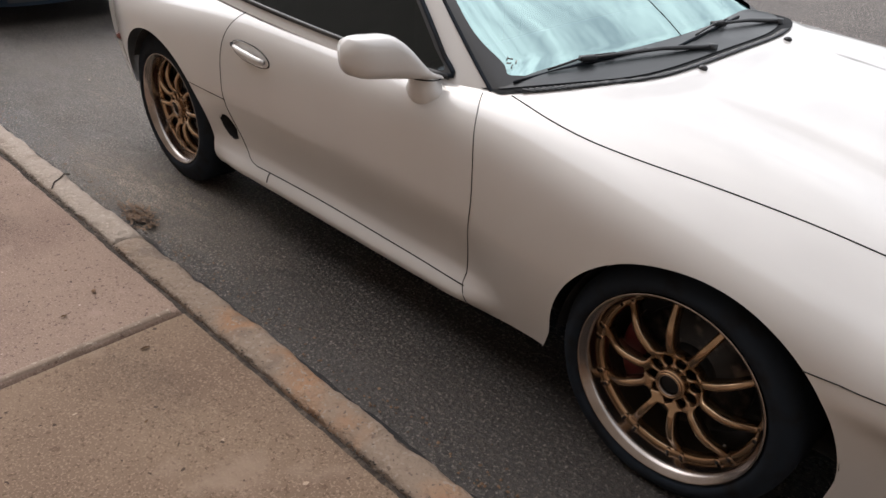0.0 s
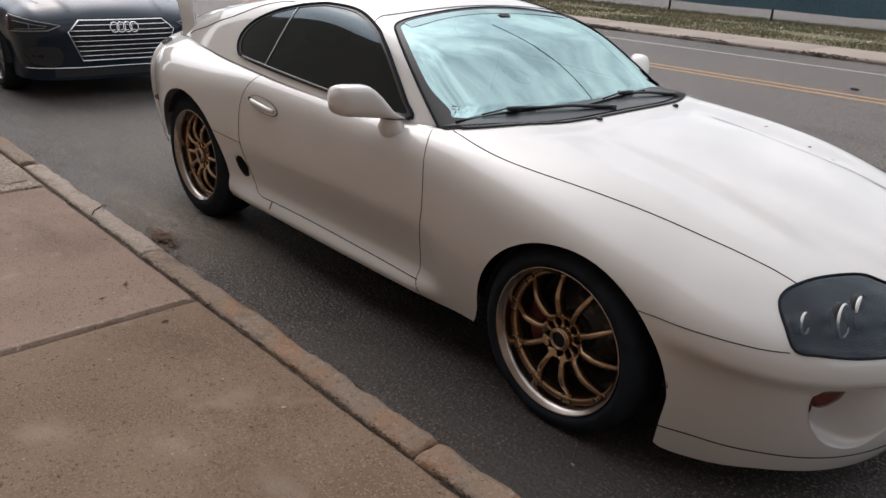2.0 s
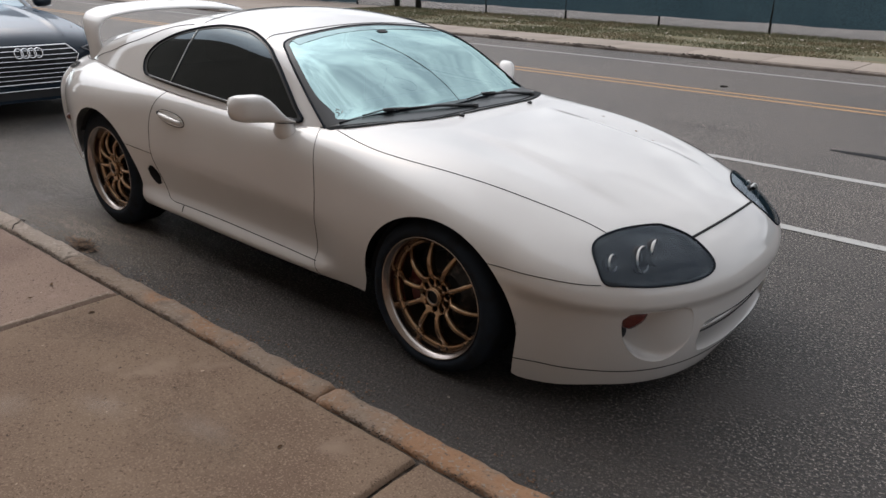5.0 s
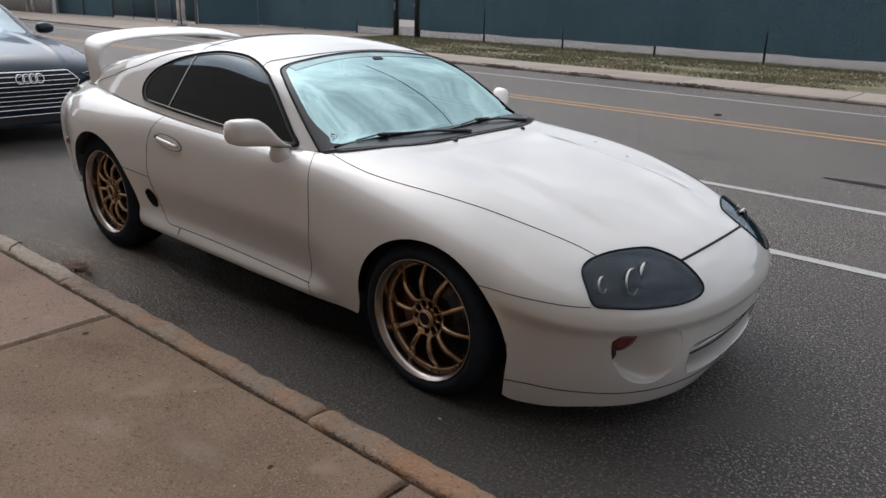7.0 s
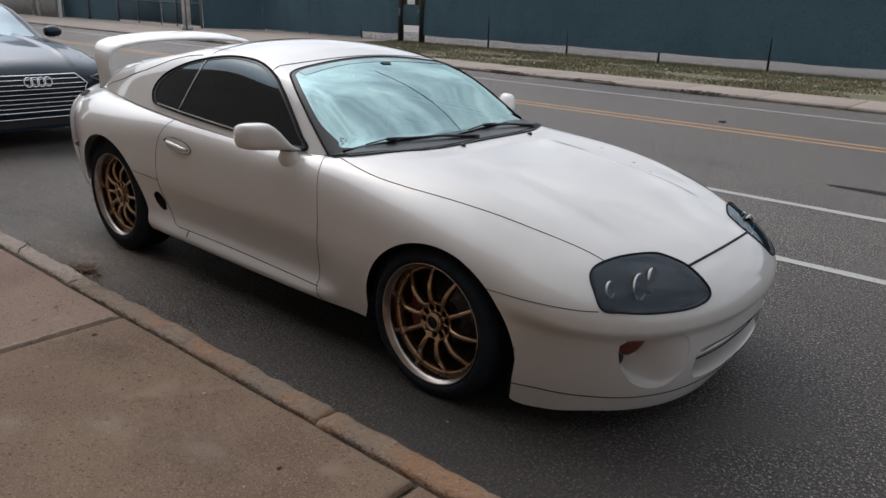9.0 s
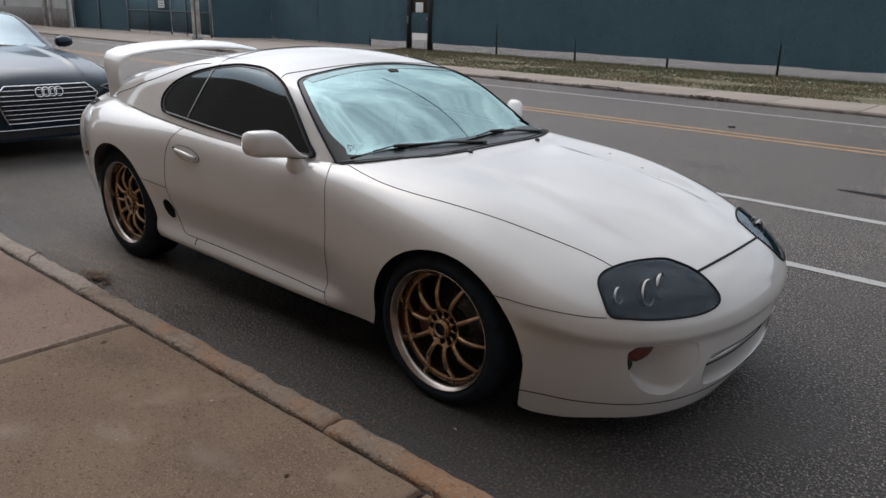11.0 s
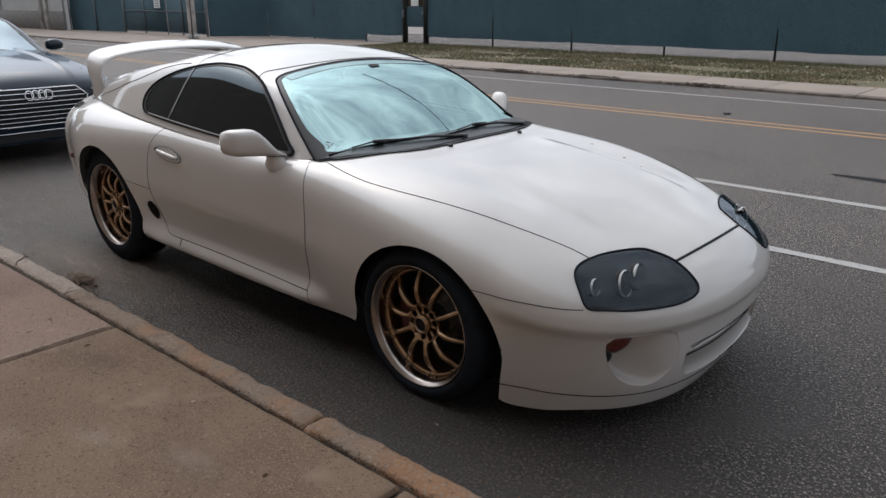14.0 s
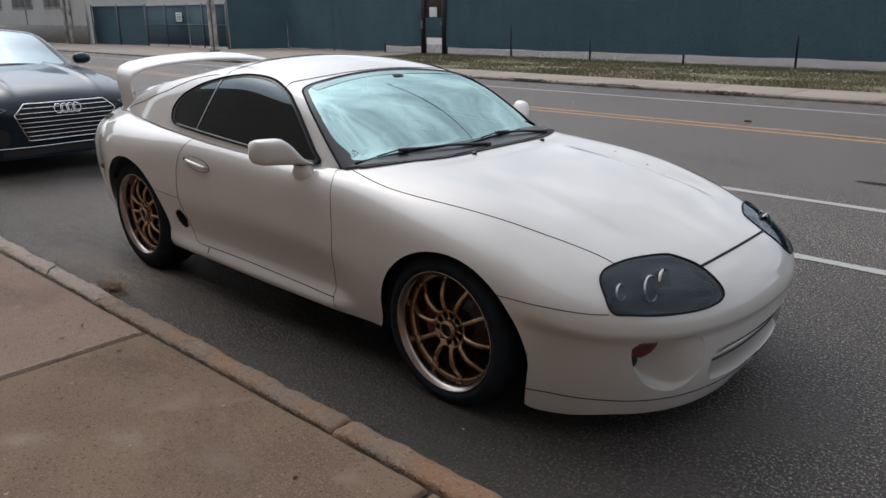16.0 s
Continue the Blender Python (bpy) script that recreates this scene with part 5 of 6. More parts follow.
        part("seal", tube([(q.x, q.y * s, q.z) for q in ring], 0.0042, closed=True), RUBBER, lamp)
        for (lx, ly, lz), r in (((0.640, -0.640, 0.590), 0.029), ((0.700, -0.54, 0.590), 0.046), ((0.722, -0.472, 0.604), 0.046)):
            b = lathe([(r * 0.35, -0.03), (r * 0.6, -0.024), (r * 0.86, -0.01), (r, 0.006), (r * 1.07, 0.006), (r * 1.07, -0.012)], steps=28)
            at = on_skin((lx, ly, lz), d) + d.normalized() * 0.026
            m = Matrix.Translation((at.x, at.y * s, at.z)) @ Vector((0, 1, 0)).rotation_difference(Vector((0.97, 0.02 * s, 0.24))).to_matrix().to_4x4()
            bmesh.ops.transform(b, matrix=m, verts=b.verts)
            bowl = part("reflector", b, HOUSING, lamp, "dark round lamp bowl with pale arcs for its ring's glint")
            # pale arcs stand for the glints on the lamp's ring
            for a0, a1, thick in (((-0.9, 2.2, 0.0042), (-2.2, -1.2, 0.003)) if ly < -0.5 else ((0.5, 1.75, 0.0055),)):
                b = tube([(s * r * math.cos(a), 0.008, r * math.sin(a)) for a in np.linspace(a0, a1, 16)], thick, 8, taper=lambda f: 0.35 + 0.65 * math.sin(math.pi * f) ** 0.6)
                bmesh.ops.transform(b, matrix=m, verts=b.verts)
                part("ring_glint", b, GLINT_TRIM, bowl, "pale arc painted as the glint on a lamp ring")
            b = bmesh.new()
            bmesh.ops.create_uvsphere(b, u_segments=16, v_segments=10, radius=r * 0.5)
            for v in b.verts:
                v.co.y *= 0.5
            bmesh.ops.transform(b, matrix=m @ Matrix.Translation((0, -0.012, 0)), verts=b.verts)
            part("lens", b, POLISHED if ly > -0.5 else HOUSING, bowl)
        scoop = pocket("air_scoop", SCOOP, INWARD["scoop"], lambda p: 0.165 * max(0.0, min(1.0, (-0.385 - p.y) / 0.27)) ** 1.9 + 0.0004, PAINT, s)
        tagged(scoop, "white moulded scoop in the bumper")
        pts = [(0.726, -0.66, 0.385), (0.736, -0.654, 0.428), (0.758, -0.625, 0.435), (0.780, -0.592, 0.434), (0.777, -0.594, 0.410), (0.764, -0.610, 0.386), (0.742, -0.638, 0.368)]
        loop = closed(pts, 30)
        c = sum(loop, Vector()) / len(loop)
        dd = Vector(INWARD["scoop"]).normalized()
        rows = [[on_skin(c + (p - c) * f, dd, 0) + dd * h for p in loop] for f, h in ((1, 0.05), (1, 0.016), (0.92, 0.009), (0.5, 0.007), (0.15, 0.007))]
        b = grid([[(q.x, q.y * s, q.z) for q in row] for row in rows], close_v=True)
        b.verts.ensure_lookup_table()
        b.faces.new(b.verts[-30:])
        part("turn_signal", b, SIGNAL, scoop, "dark red turn signal lamp")
        b = lathe([(0.004, 0.0), (0.03, 0.0), (0.034, -0.006), (0.034, -0.03)], steps=24)
        at = on_skin((0.732, -0.645, 0.335), dd) + dd * 0.05
        bmesh.ops.transform(b, matrix=Matrix.Translation((at.x, at.y * s, at.z)) @ pose(0, 0, 0, 0, 0, -90 - 30 * s), verts=b.verts)
        part("fog_duct", b, HOUSING, scoop, "dark round duct")
        duct = pocket("side_duct", DUCT, INWARD["duct"], lambda p: 0.07, LINER, s)
        tagged(duct, "black oval side duct")
        pts = closed(TAIL, 24)
        c = sum(pts, Vector()) / len(pts)
        td = Vector(INWARD["tail"])
        rows = [[on_skin(c + (p - c) * f, td, 0.003) for p in pts] for f in (1, 0.6, 0.15)]
        part("tail_light", grid([[(q.x, q.y * s, q.z) for q in row] for row in rows], close_v=True), GAP, car, "dark smoked tail lamp")
        rows = [[on_skin((-2.95 + 0.03 * a, -0.87, 0.575 + 0.02 * b), (0, 1, 0), 0.002 + 0.02 * (1 - a * a) * (1 - b * b)) for a in np.linspace(-1, 1, 7)] for b in np.linspace(-1, 1, 5)]
        part("side_marker", grid([[(q.x, q.y * s, q.z) for q in row] for row in rows]), SIGNAL, car, "small red side marker")
    mouth = pocket("grille_mouth", MOUTH, (-1, 0, 0), lambda p: 0.15, PAINT, 1)
    rows = []
    for y in np.linspace(-0.342, 0.342, 25):
        q = on_skin((0.9, y, 0.302), (-1, 0, 0), 0)
        rows.append([(q.x - dx, y, 0.302 + dz) for dx, dz in ((0.145, 0.006), (0.034, 0.008), (0.026, 0.003), (0.026, -0.004), (0.034, -0.009), (0.145, -0.009))])
    part("blade", grid(rows), PAINT, mouth, "white blade across the mouth")
    # grey sheet and dark edge line put in for the slot's shade
    rows = [[(on_skin((0.9, y, z), (-1, 0, 0), 0).x - 0.05, y, z) for z in (0.312, 0.329, 0.347)] for y in np.linspace(-0.315, 0.315, 25)]
    part("slot_shade", grid(rows), SLAT, mouth, "grey sheet painted as the shade in the slot above the blade")
    edge = [on_skin((0.9, y, 0.3435 - 0.014 * smoothstep(0.25, 0.335, abs(y))), (-1, 0, 0), 0.0005) for y in np.linspace(-0.33, 0.33, 31)]
    part("slot_edge_line", tube([(q.x - 0.004, q.y, q.z) for q in edge], 0.0024, 6, taper=lambda f: 0.35 + 0.65 * math.sin(math.pi * f) ** 0.5), LINER, mouth)
    # dark line drawn along the blade's lower edge
    under = [on_skin((0.9, y, 0.2915), (-1, 0, 0), 0) for y in np.linspace(-0.342, 0.342, 31)]
    part("blade_underline", tube([(q.x - 0.022, q.y, q.z) for q in under], 0.003, 6), LINER, mouth)

    # floor pan, arches, interior
    part("underbody", slab(-3.1, -0.70, 0.24, 0.42, 0.70, 0.28, 0.02), LINER, car)
    for cx, cz, r in ARCHES:
        for s in (-1, 1):
            rows = [[(cx + (r + 0.004) * math.cos(a), s * y, max(cz + (r + 0.004) * math.sin(a), 0.22 if cx > -1 else 0.30)) for y in (0.83, 0.7, 0.55, 0.5)] + [(cx, s * 0.5, cz)] for a in np.linspace(0.12, math.pi - (0.02 if cx > -1 else 0.5), 40)]
            part("arch_liner", grid(rows), LINER, car)
    dash = [(-0.62, 0.80), (-0.72, 0.88), (-0.95, 0.885), (-1.05, 0.85), (-1.06, 0.70)]
    part("dashboard", grid([[(x, y, z - 0.01 * (y / 0.6) ** 2) for x, z in dash] for y in np.linspace(-0.72, 0.72, 13)]), INTERIOR, car)
    for y in (-0.36, 0.36):
        part("seat", join(slab(-1.85, y - 0.25, 0.35, -1.35, y + 0.25, 0.52, 0.06), slab(-2.0, y - 0.24, 0.45, -1.82, y + 0.24, 0.98, 0.07), slab(-2.0, y - 0.12, 0.98, -1.9, y + 0.12, 1.12, 0.04)), INTERIOR, car)
    part("cabin_floor", slab(-3.0, -0.70, 0.24, -0.6, 0.70, 0.30), INTERIOR, car)
    part("parcel_shelf", slab(-3.1, -0.62, 0.78, -2.1, 0.62, 0.80), INTERIOR, car)
    part("rear_view_mirror", slab(-1.12, -0.12, 1.08, -1.09, 0.10, 1.14, 0.012), INTERIOR, car)

    # mirrors
    for s in (-1, 1):
        rows = []
        for k in range(15):
            f = k / 14
            y = 0.795 + 0.208 * f
            x = -0.87 - 0.145 * f
            top = 0.875 + 0.116 * smoothstep(0.0, 0.55, f) - 0.012 * f
            low = 0.862 + 0.004 * f
            end = math.sin(math.pi / 2 * min(1, (1 - f) / 0.22)) ** 0.5 if f > 0.78 else 1
            hz, hx, cz = (top - low) / 2 * (0.55 + 0.45 * end), 0.062 * (0.35 + 0.65 * end) * (0.6 + 0.4 * smoothstep(0, 0.4, f)), (top + low) / 2
            if k == 14:
                hz, hx = hz * 0.35, hx * 0.35
            rows.append([(x + hx * math.copysign(abs(math.cos(a)) ** 0.75, math.cos(a)), s * y, cz + hz * math.copysign(abs(math.sin(a)) ** 0.7, math.sin(a))) for a in np.linspace(0, math.tau, 24, endpoint=False)])
        b = grid(rows, close_v=True)
        b.verts.ensure_lookup_table()
        b.faces.new(b.verts[:24])
        b.faces.new(b.verts[-24:])
        mirror = part("door_mirror", b, PAINT, car, "white door mirror housing")
        rows = [[(-0.895 + w * math.cos(a) * 1.25, s * (y + w * 0.8 * math.sin(a)), z) for a in np.linspace(0, math.tau, 20, endpoint=False)] for y, z, w in ((0.80, 0.79, 0.05), (0.805, 0.82, 0.056), (0.808, 0.842, 0.046), (0.815, 0.872, 0.036))]
        part("mirror_foot", grid(rows, close_v=True), PAINT, mirror)
        part("foot_gap", tube([(-0.895 + 0.05 * math.cos(a) * 1.2, s * (0.812 + 0.036 * math.sin(a)), 0.862 + 0.004 * math.cos(a)) for a in np.linspace(0, math.tau, 20, endpoint=False)], 0.002, 6, closed=True), GAP, mirror)
        # handle
        oval = [(-1.742 + 0.112 * math.copysign(abs(math.cos(a)) ** 0.85, math.cos(a)), 0.7515 + 0.031 * math.sin(a) - 0.012 * math.cos(a)) for a in np.linspace(0, math.tau, 36, endpoint=False)]
        ox, oz = -1.742, 0.7515
        rows = []
        for f, out in ((1.03, 0.001), (1.0, 0.004), (0.95, 0.004), (0.9, -0.006), (0.8, -0.016), (0.4, -0.018), (0.1, -0.018)):
            rows.append([on_skin((ox + (x - ox) * f, -0.9, oz + (z - oz) * f), (0, 1, 0), out) for x, z in oval])
        handle = part("door_handle", grid([[(q.x, -q.y * s if s > 0 else q.y, q.z) for q in row] for row in rows], close_v=True), PAINT, car, "white pull handle in an oval recess")
        bar = [on_skin((-1.832 + 0.184 * f, -0.9, 0.762 - 0.02 * f), (0, 1, 0), 0.006 + 0.014 * math.sin(math.pi * min(max(f, 0.02), 0.98)) ** 0.5) for f in np.linspace(0, 1, 12)]
        # dark plate on the recess floor stands for the finger slot's shade
        slot = [[on_skin((ox + 0.03 + 0.052 * f * math.cos(a), -0.9, oz - 0.004 + 0.013 * f * math.sin(a) - 0.004 * f * math.cos(a)), (0, 1, 0), -0.0165) for a in np.linspace(0, math.tau, 20, endpoint=False)] for f in (1.0, 0.5, 0.1)]
        part("finger_slot_shade", grid([[(q.x, abs(q.y) * s, q.z) for q in row] for row in slot], close_v=True), HOUSING, handle, "dark plate painted as the shade in the finger slot")
        part("grip", tube([(q.x, abs(q.y) * s, q.z) for q in bar], 0.0125, 8, taper=lambda f: 0.75 + 0.25 * math.sin(math.pi * f)), PAINT, handle)
        q = on_skin((-1.85, -0.9, 0.765), (0, 1, 0), 0.006)
        part("key_barrel", tube([(q.x, abs(q.y) * s - 0.004 * s, q.z), (q.x, (abs(q.y) + 0.004) * s, q.z)], 0.009, 12), HOUSING, handle)
        part("handle_gap", tube([(p.x, abs(p.y) * s, p.z) for p in rows[0]], 0.0026, 6, closed=True), GAP, handle)

    # tail wing: one band swept from foot to foot
    path = [(-0.595, 0.88), (-0.595, 0.97), (-0.592, 1.05), (-0.58, 1.10), (-0.545, 1.142), (-0.48, 1.168), (-0.35, 1.188), (-0.18, 1.20), (0.0, 1.204)]
    path = path + [(-y, z) for y, z in path[-2::-1]]
    rows = []
    for k, (y, z) in enumerate(path):
        a, b = path[max(k - 1, 0)], path[min(k + 1, len(path) - 1)]
        t = Vector((b[0] - a[0], b[1] - a[1])).normalized()
        nrm = Vector((-t.y, t.x))
        rise = smoothstep(0.95, 1.15, z)
        lead, trail, thick = -2.92 - 0.04 * rise, -3.09 - 0.09 * rise, 0.024 - 0.007 * rise
        rows.append([((lead + trail) / 2 + (lead - trail) / 2 * math.cos(a), y + nrm.x * thick * math.sin(a) * (0.75 + 0.35 * math.cos(a)), z + nrm.y * thick * math.sin(a) * (0.75 + 0.35 * math.cos(a)) + 0.02 * rise * -math.cos(a)) for a in np.linspace(0, math.tau, 20, endpoint=False)])
    part("rear_wing", grid(rows, close_v=True), PAINT, car, "tall white rear wing")

    # wipers, washer jets
    def over_screen(x, y, out):
        return Vector((x, y, max(cabin_z(x, y), on_skin((x, y, 0.9), (0, 0, -1)).z) + out))

    for pivot, elbow, mid, tips in (((-0.455, -0.02), (-0.52, -0.20), (-0.60, -0.46), ((-0.66, -0.70), (-0.56, -0.22))), ((-0.485, 0.50), (-0.53, 0.36), (-0.56, 0.20), ((-0.515, -0.13), (-0.595, 0.42)))):
        pts = [over_screen(*pivot, 0.010), over_screen(*elbow, 0.018), over_screen(*mid, 0.020)]
        w = part("wiper", tube([pts[0].lerp(pts[1], f) for f in (0, 0.5)] + [pts[1].lerp(pts[2], f) for f in (0, 0.5, 1)], 0.0058, 8, taper=lambda f: 1.5 - 0.8 * f), BLACK, car, "black wiper arm and blade")
        ends = [over_screen(*tips[0], 0.008), over_screen(*mid, 0.009), over_screen(*tips[1], 0.008)]
        part("blade", tube([ends[0], ends[0].lerp(ends[1], 0.5), ends[1], ends[1].lerp(ends[2], 0.5), ends[2]], 0.0045, 6), RUBBER, w)
        part("bracket", tube([ends[0].lerp(ends[1], 0.45) + Vector((0, 0, 0.01)), ends[1] + Vector((0, 0, 0.018)), ends[1].lerp(ends[2], 0.45) + Vector((0, 0, 0.01))], 0.0032, 6), BLACK, w)
        b = slab(-0.009, -0.026, -0.007, 0.009, 0.026, 0.008, 0.004)
        bmesh.ops.transform(b, matrix=Matrix.Translation(ends[1] + Vector((0, 0, 0.012))) @ pose(0, 0, 0, 0, 0, -20), verts=b.verts)
        part("clip", b, BLACK, w)
        part("cap", tube([pts[0] - Vector((0, 0, 0.02)), pts[0] + Vector((0, 0, 0.008))], 0.016, 14), BLACK, w)
    for x, y in ((-0.37, -0.225), (-0.36, 0.30)):
        q = on_skin((x, y, 0.9), (0, 0, -1))
        b = bmesh.new()
        bmesh.ops.create_uvsphere(b, u_segments=14, v_segments=8, radius=1)
        bmesh.ops.transform(b, matrix=Matrix.Translation(q + Vector((0, 0, 0.003))) @ Matrix.Diagonal((0.014, 0.011, 0.009, 1)), verts=b.verts)
        part("washer_jet", b, BLACK, car, "small black washer jet")
    return car


coupe = build_coupe()


def build_wheel(at, s, parent, tyre, turn, seed):
    """A ten-spoke wheel with tyre, disc and caliper; s is the side that it faces."""
    rim = 0.2515
    w = new("wheel")
    w.parent = parent
    tagged(w, "bronze ten-spoke wheel with polished lip and black tyre")
    part("tyre", lathe([(0.232, -0.02), (rim + 0.002, -0.003), (0.259, 0.007), (0.273, 0.009), (0.29, 0.004), (tyre - 0.012, -0.014), (tyre - 0.003, -0.03), (tyre, -0.055), (tyre, -0.19), (tyre - 0.012, -0.22), (0.28, -0.235), (0.235, -0.225)], steps=96), RUBBER, w)
    lip = part("rim", lathe([(rim - 0.002, -0.008), (rim + 0.001, -0.001), (rim - 0.001, 0.004), (rim - 0.004, 0.004), (rim - 0.0065, 0.001), (rim - 0.014, -0.007), (rim - 0.021, -0.016), (rim - 0.0235, -0.028), (rim - 0.025, -0.054)], steps=96), POLISHED, w, "polished rim lip")
    part("barrel", lathe([(rim - 0.019, -0.054), (rim - 0.03, -0.062), (rim - 0.036, -0.075), (rim - 0.045, -0.2)], steps=72), DARK_METAL, lip, "dark inner rim")
    part("ring", lathe([(rim - 0.019, -0.062), (rim - 0.023, -0.055), (rim - 0.034, -0.055), (rim - 0.040, -0.062), (rim - 0.041, -0.082)], steps=72), GOLD, lip)
    hub = part("hub", lathe([(0.034, -0.027), (0.037, -0.026), (0.0395, -0.030), (0.040, -0.036), (0.041, -0.072)], steps=60), GOLD, w)
    part("hub_floor", lathe([(0.040, -0.078), (0.080, -0.078), (0.081, -0.11)], steps=40), HOUSING, hub, "dark pockets round the hub")
    part("centre_cap", lathe([(0.026, -0.035), (0.028, -0.024), (0.030, -0.021), (0.033, -0.021), (0.035, -0.024), (0.036, -0.036)], steps=40), GOLD, hub, "bronze ring round the open hub")
    part("cap_ring", lathe([(0.024, -0.034), (0.025, -0.026), (0.027, -0.022), (0.029, -0.024)], steps=40), POLISHED, hub, "thin polished inner ring")
    part("bore", lathe([(0.0005, -0.038), (0.027, -0.0375)], steps=24), HOUSING, hub)
    for k in range(10):
        a0 = (k + 0.5) * math.tau / 10
        if k % 2:
            part("lug_nut", tube([(0.0545 * math.cos(a0), -0.082, 0.0545 * math.sin(a0)), (0.0545 * math.cos(a0), -0.064, 0.0545 * math.sin(a0))], 0.008, 6), DARK_METAL, hub)
        rows = []
        for j in range(49):
            f = j / 48
            r = 0.040 + (rim - 0.027 - 0.040) * f
            a = k * math.tau / 10
            depth = -0.031 + 0.010 * smoothstep(0.05, 0.5, f) - 0.043 * smoothstep(0.45, 1.05, f) ** 1.4 - 0.016 * (1 - smoothstep(0.064, 0.094, r))
            # round pockets by the hub, a closed web, then a round valley between two spokes
            pocket = math.sqrt(max(0.0, 0.0142 ** 2 - (r - 0.0552) ** 2))
            valley = 0.031 * math.sqrt(max(0.0, 1 - (max(0.0, 0.126 - r) / 0.05) ** 2)) + 0.36 * max(0.0, r - 0.126)
            clear = max(pocket, valley)
            half = max(math.pi / 10 * r - clear + 0.0002, 0.0036 if r < 0.08 else 0.0088 + 0.0016 * (1 - smoothstep(0.12, 0.19, r)) + 0.0010 * smoothstep(0.4, 0.8, f)) + 0.019 * smoothstep(0.88, 1.0, f) ** 2
            round_off = 0.12 + 0.88 * smoothstep(0.0, 0.02, clear)
            er, et = Vector((math.cos(a), 0, math.sin(a))), Vector((-math.sin(a), 0, math.cos(a)))
            c = er * r
            rows.append([c + et * (half * u) + Vector((0, depth + (v * round_off if v > -0.03 else v), 0)) for u, v in ((-1, -0.034), (-1.0, -0.011), (-0.9, -0.007), (-0.6, -0.002), (0.0, 0.0), (0.6, -0.002), (0.9, -0.007), (1.0, -0.011), (1, -0.034))])
        spoke = part("spoke", grid(rows, close_v=True), GOLD, w)
        for da in (-0.085, 0.085):
            a = k * math.tau / 10 + da
            p = Vector(((rim - 0.030) * math.cos(a), -0.059, (rim - 0.030) * math.sin(a)))
            part("pad", tube([p - Vector((0, 0.01, 0)), p + Vector((0, 0.005, 0)), p + Vector((0, 0.007, 0))], 0.0095, 10, taper=lambda f: 1.0 if f < 0.9 else 0.8), GOLD, spoke)
            part("bolt", tube([p, p + Vector((0, 0.0085, 0))], 0.0048, 8), HOUSING, spoke)
    part("brake_disc", lathe([(0.05, -0.10), (0.06, -0.105), (0.085, -0.105), (0.088, -0.118), (0.162, -0.118), (0.162, -0.145), (0.088, -0.145)], steps=48), STEEL, w)
    rows = []
    for j in range(9):
        a = math.radians((110 if s > 0 else 10) + 60 * j / 8 - (turn - 18))
        rows.append([(r * math.cos(a), d, r * math.sin(a)) for r, d in ((0.115, -0.108), (0.12, -0.085), (0.165, -0.082), (0.178, -0.095), (0.178, -0.15))])
    part("caliper", grid(rows), CALIPER, w, "red brake caliper")
    part("backing", lathe([(0.001, -0.17), (0.20, -0.17)], steps=40), LINER, w)
    w.matrix_basis = pose(*at) @ pose(0, 0, 0, 0, 0, 0 if s > 0 else 180) @ pose(0, 0, 0, 0, turn, 0)
    return w


for (wx, wz), wy, tilt in ((FRONT_AX, 0.853, 29), (REAR_AX, 0.825, 38)):
    for s in (-1, 1):
        build_wheel((wx, s * wy, wz), s, coupe, wz + (0.003 if wx > -1 else 0.027), tilt, 1)
coupe.matrix_world = pose(0, 0.01, 0, 0.3, 0.65, -0.3)

# ---- the black car parked behind ----
a_width = curve([(-3.7, 0.80), (-3.3, 0.87), (-2.8, 0.905), (-1.4, 0.915), (0.0, 0.918), (0.3, 0.905), (0.42, 0.89)])
a_wide = curve([(-3.7, 0.66), (-1.4, 0.62), (0.0, 0.62), (0.5, 0.60), (0.87, 0.56)])
a_low = curve([(-3.7, 0.28), (-1.4, 0.20), (0.3, 0.19), (0.87, 0.17)])
a_power = curve([(-3.7, 4.0), (-1.4, 6.0), (-0.3, 5.0), (0.3, 4.2), (0.87, 3.6)])
a_spine = curve([(-3.7, 0.99), (-3.0, 1.02), (-0.9, 1.02), (-0.55, 1.0), (0.0, 0.955), (0.4, 0.895), (0.6, 0.845), (0.75, 0.79), (0.87, 0.735)])
a_roof = curve([(-3.6, 1.02), (-3.2, 1.15), (-2.8, 1.28), (-2.3, 1.37), (-1.8, 1.395), (-1.45, 1.36), (-1.2, 1.27), (-0.9, 1.13), (-0.58, 0.985)])
a_belt = curve([(-3.6, 1.0), (-2.8, 0.99), (-1.5, 0.965), (-0.6, 0.945)])
a_belt_y = curve([(-3.6, 0.60), (-3.0, 0.76), (-2.0, 0.835), (-1.2, 0.85), (-0.5, 0.83)])
A_ARCHES = ((0.0, 0.335, 0.372), (-2.82, 0.335, 0.372))


def a_top(x, y):
    ridge = 0.022 * math.exp(-((abs(y) - 0.42) / 0.032) ** 2) * smoothstep(0.8, 0.4, x) + 0.012 * math.exp(-((abs(y) - 0.72) / 0.05) ** 2)
    return a_spine(x) - 0.05 * (y / 0.85) ** 2 + ridge


def a_tuck(x, f, y):
    return 0.05 * f ** 2 + 0.02 * math.sin(math.pi * f) + 0.02 * smoothstep(0.5, 0.8, x) * f


def a_cabin(x, y):
    y = abs(y)
    top = a_roof(x - 0.08 + 0.16 * (y / 0.7) ** 2 * smoothstep(-1.5, -0.8, x)) - 0.06 * (y / 0.65) ** 2
    d = a_belt_y(x) - y
    return soft_min(top, a_belt(x) + 2.2 * d - 1.8 * d * abs(d), 0.07)


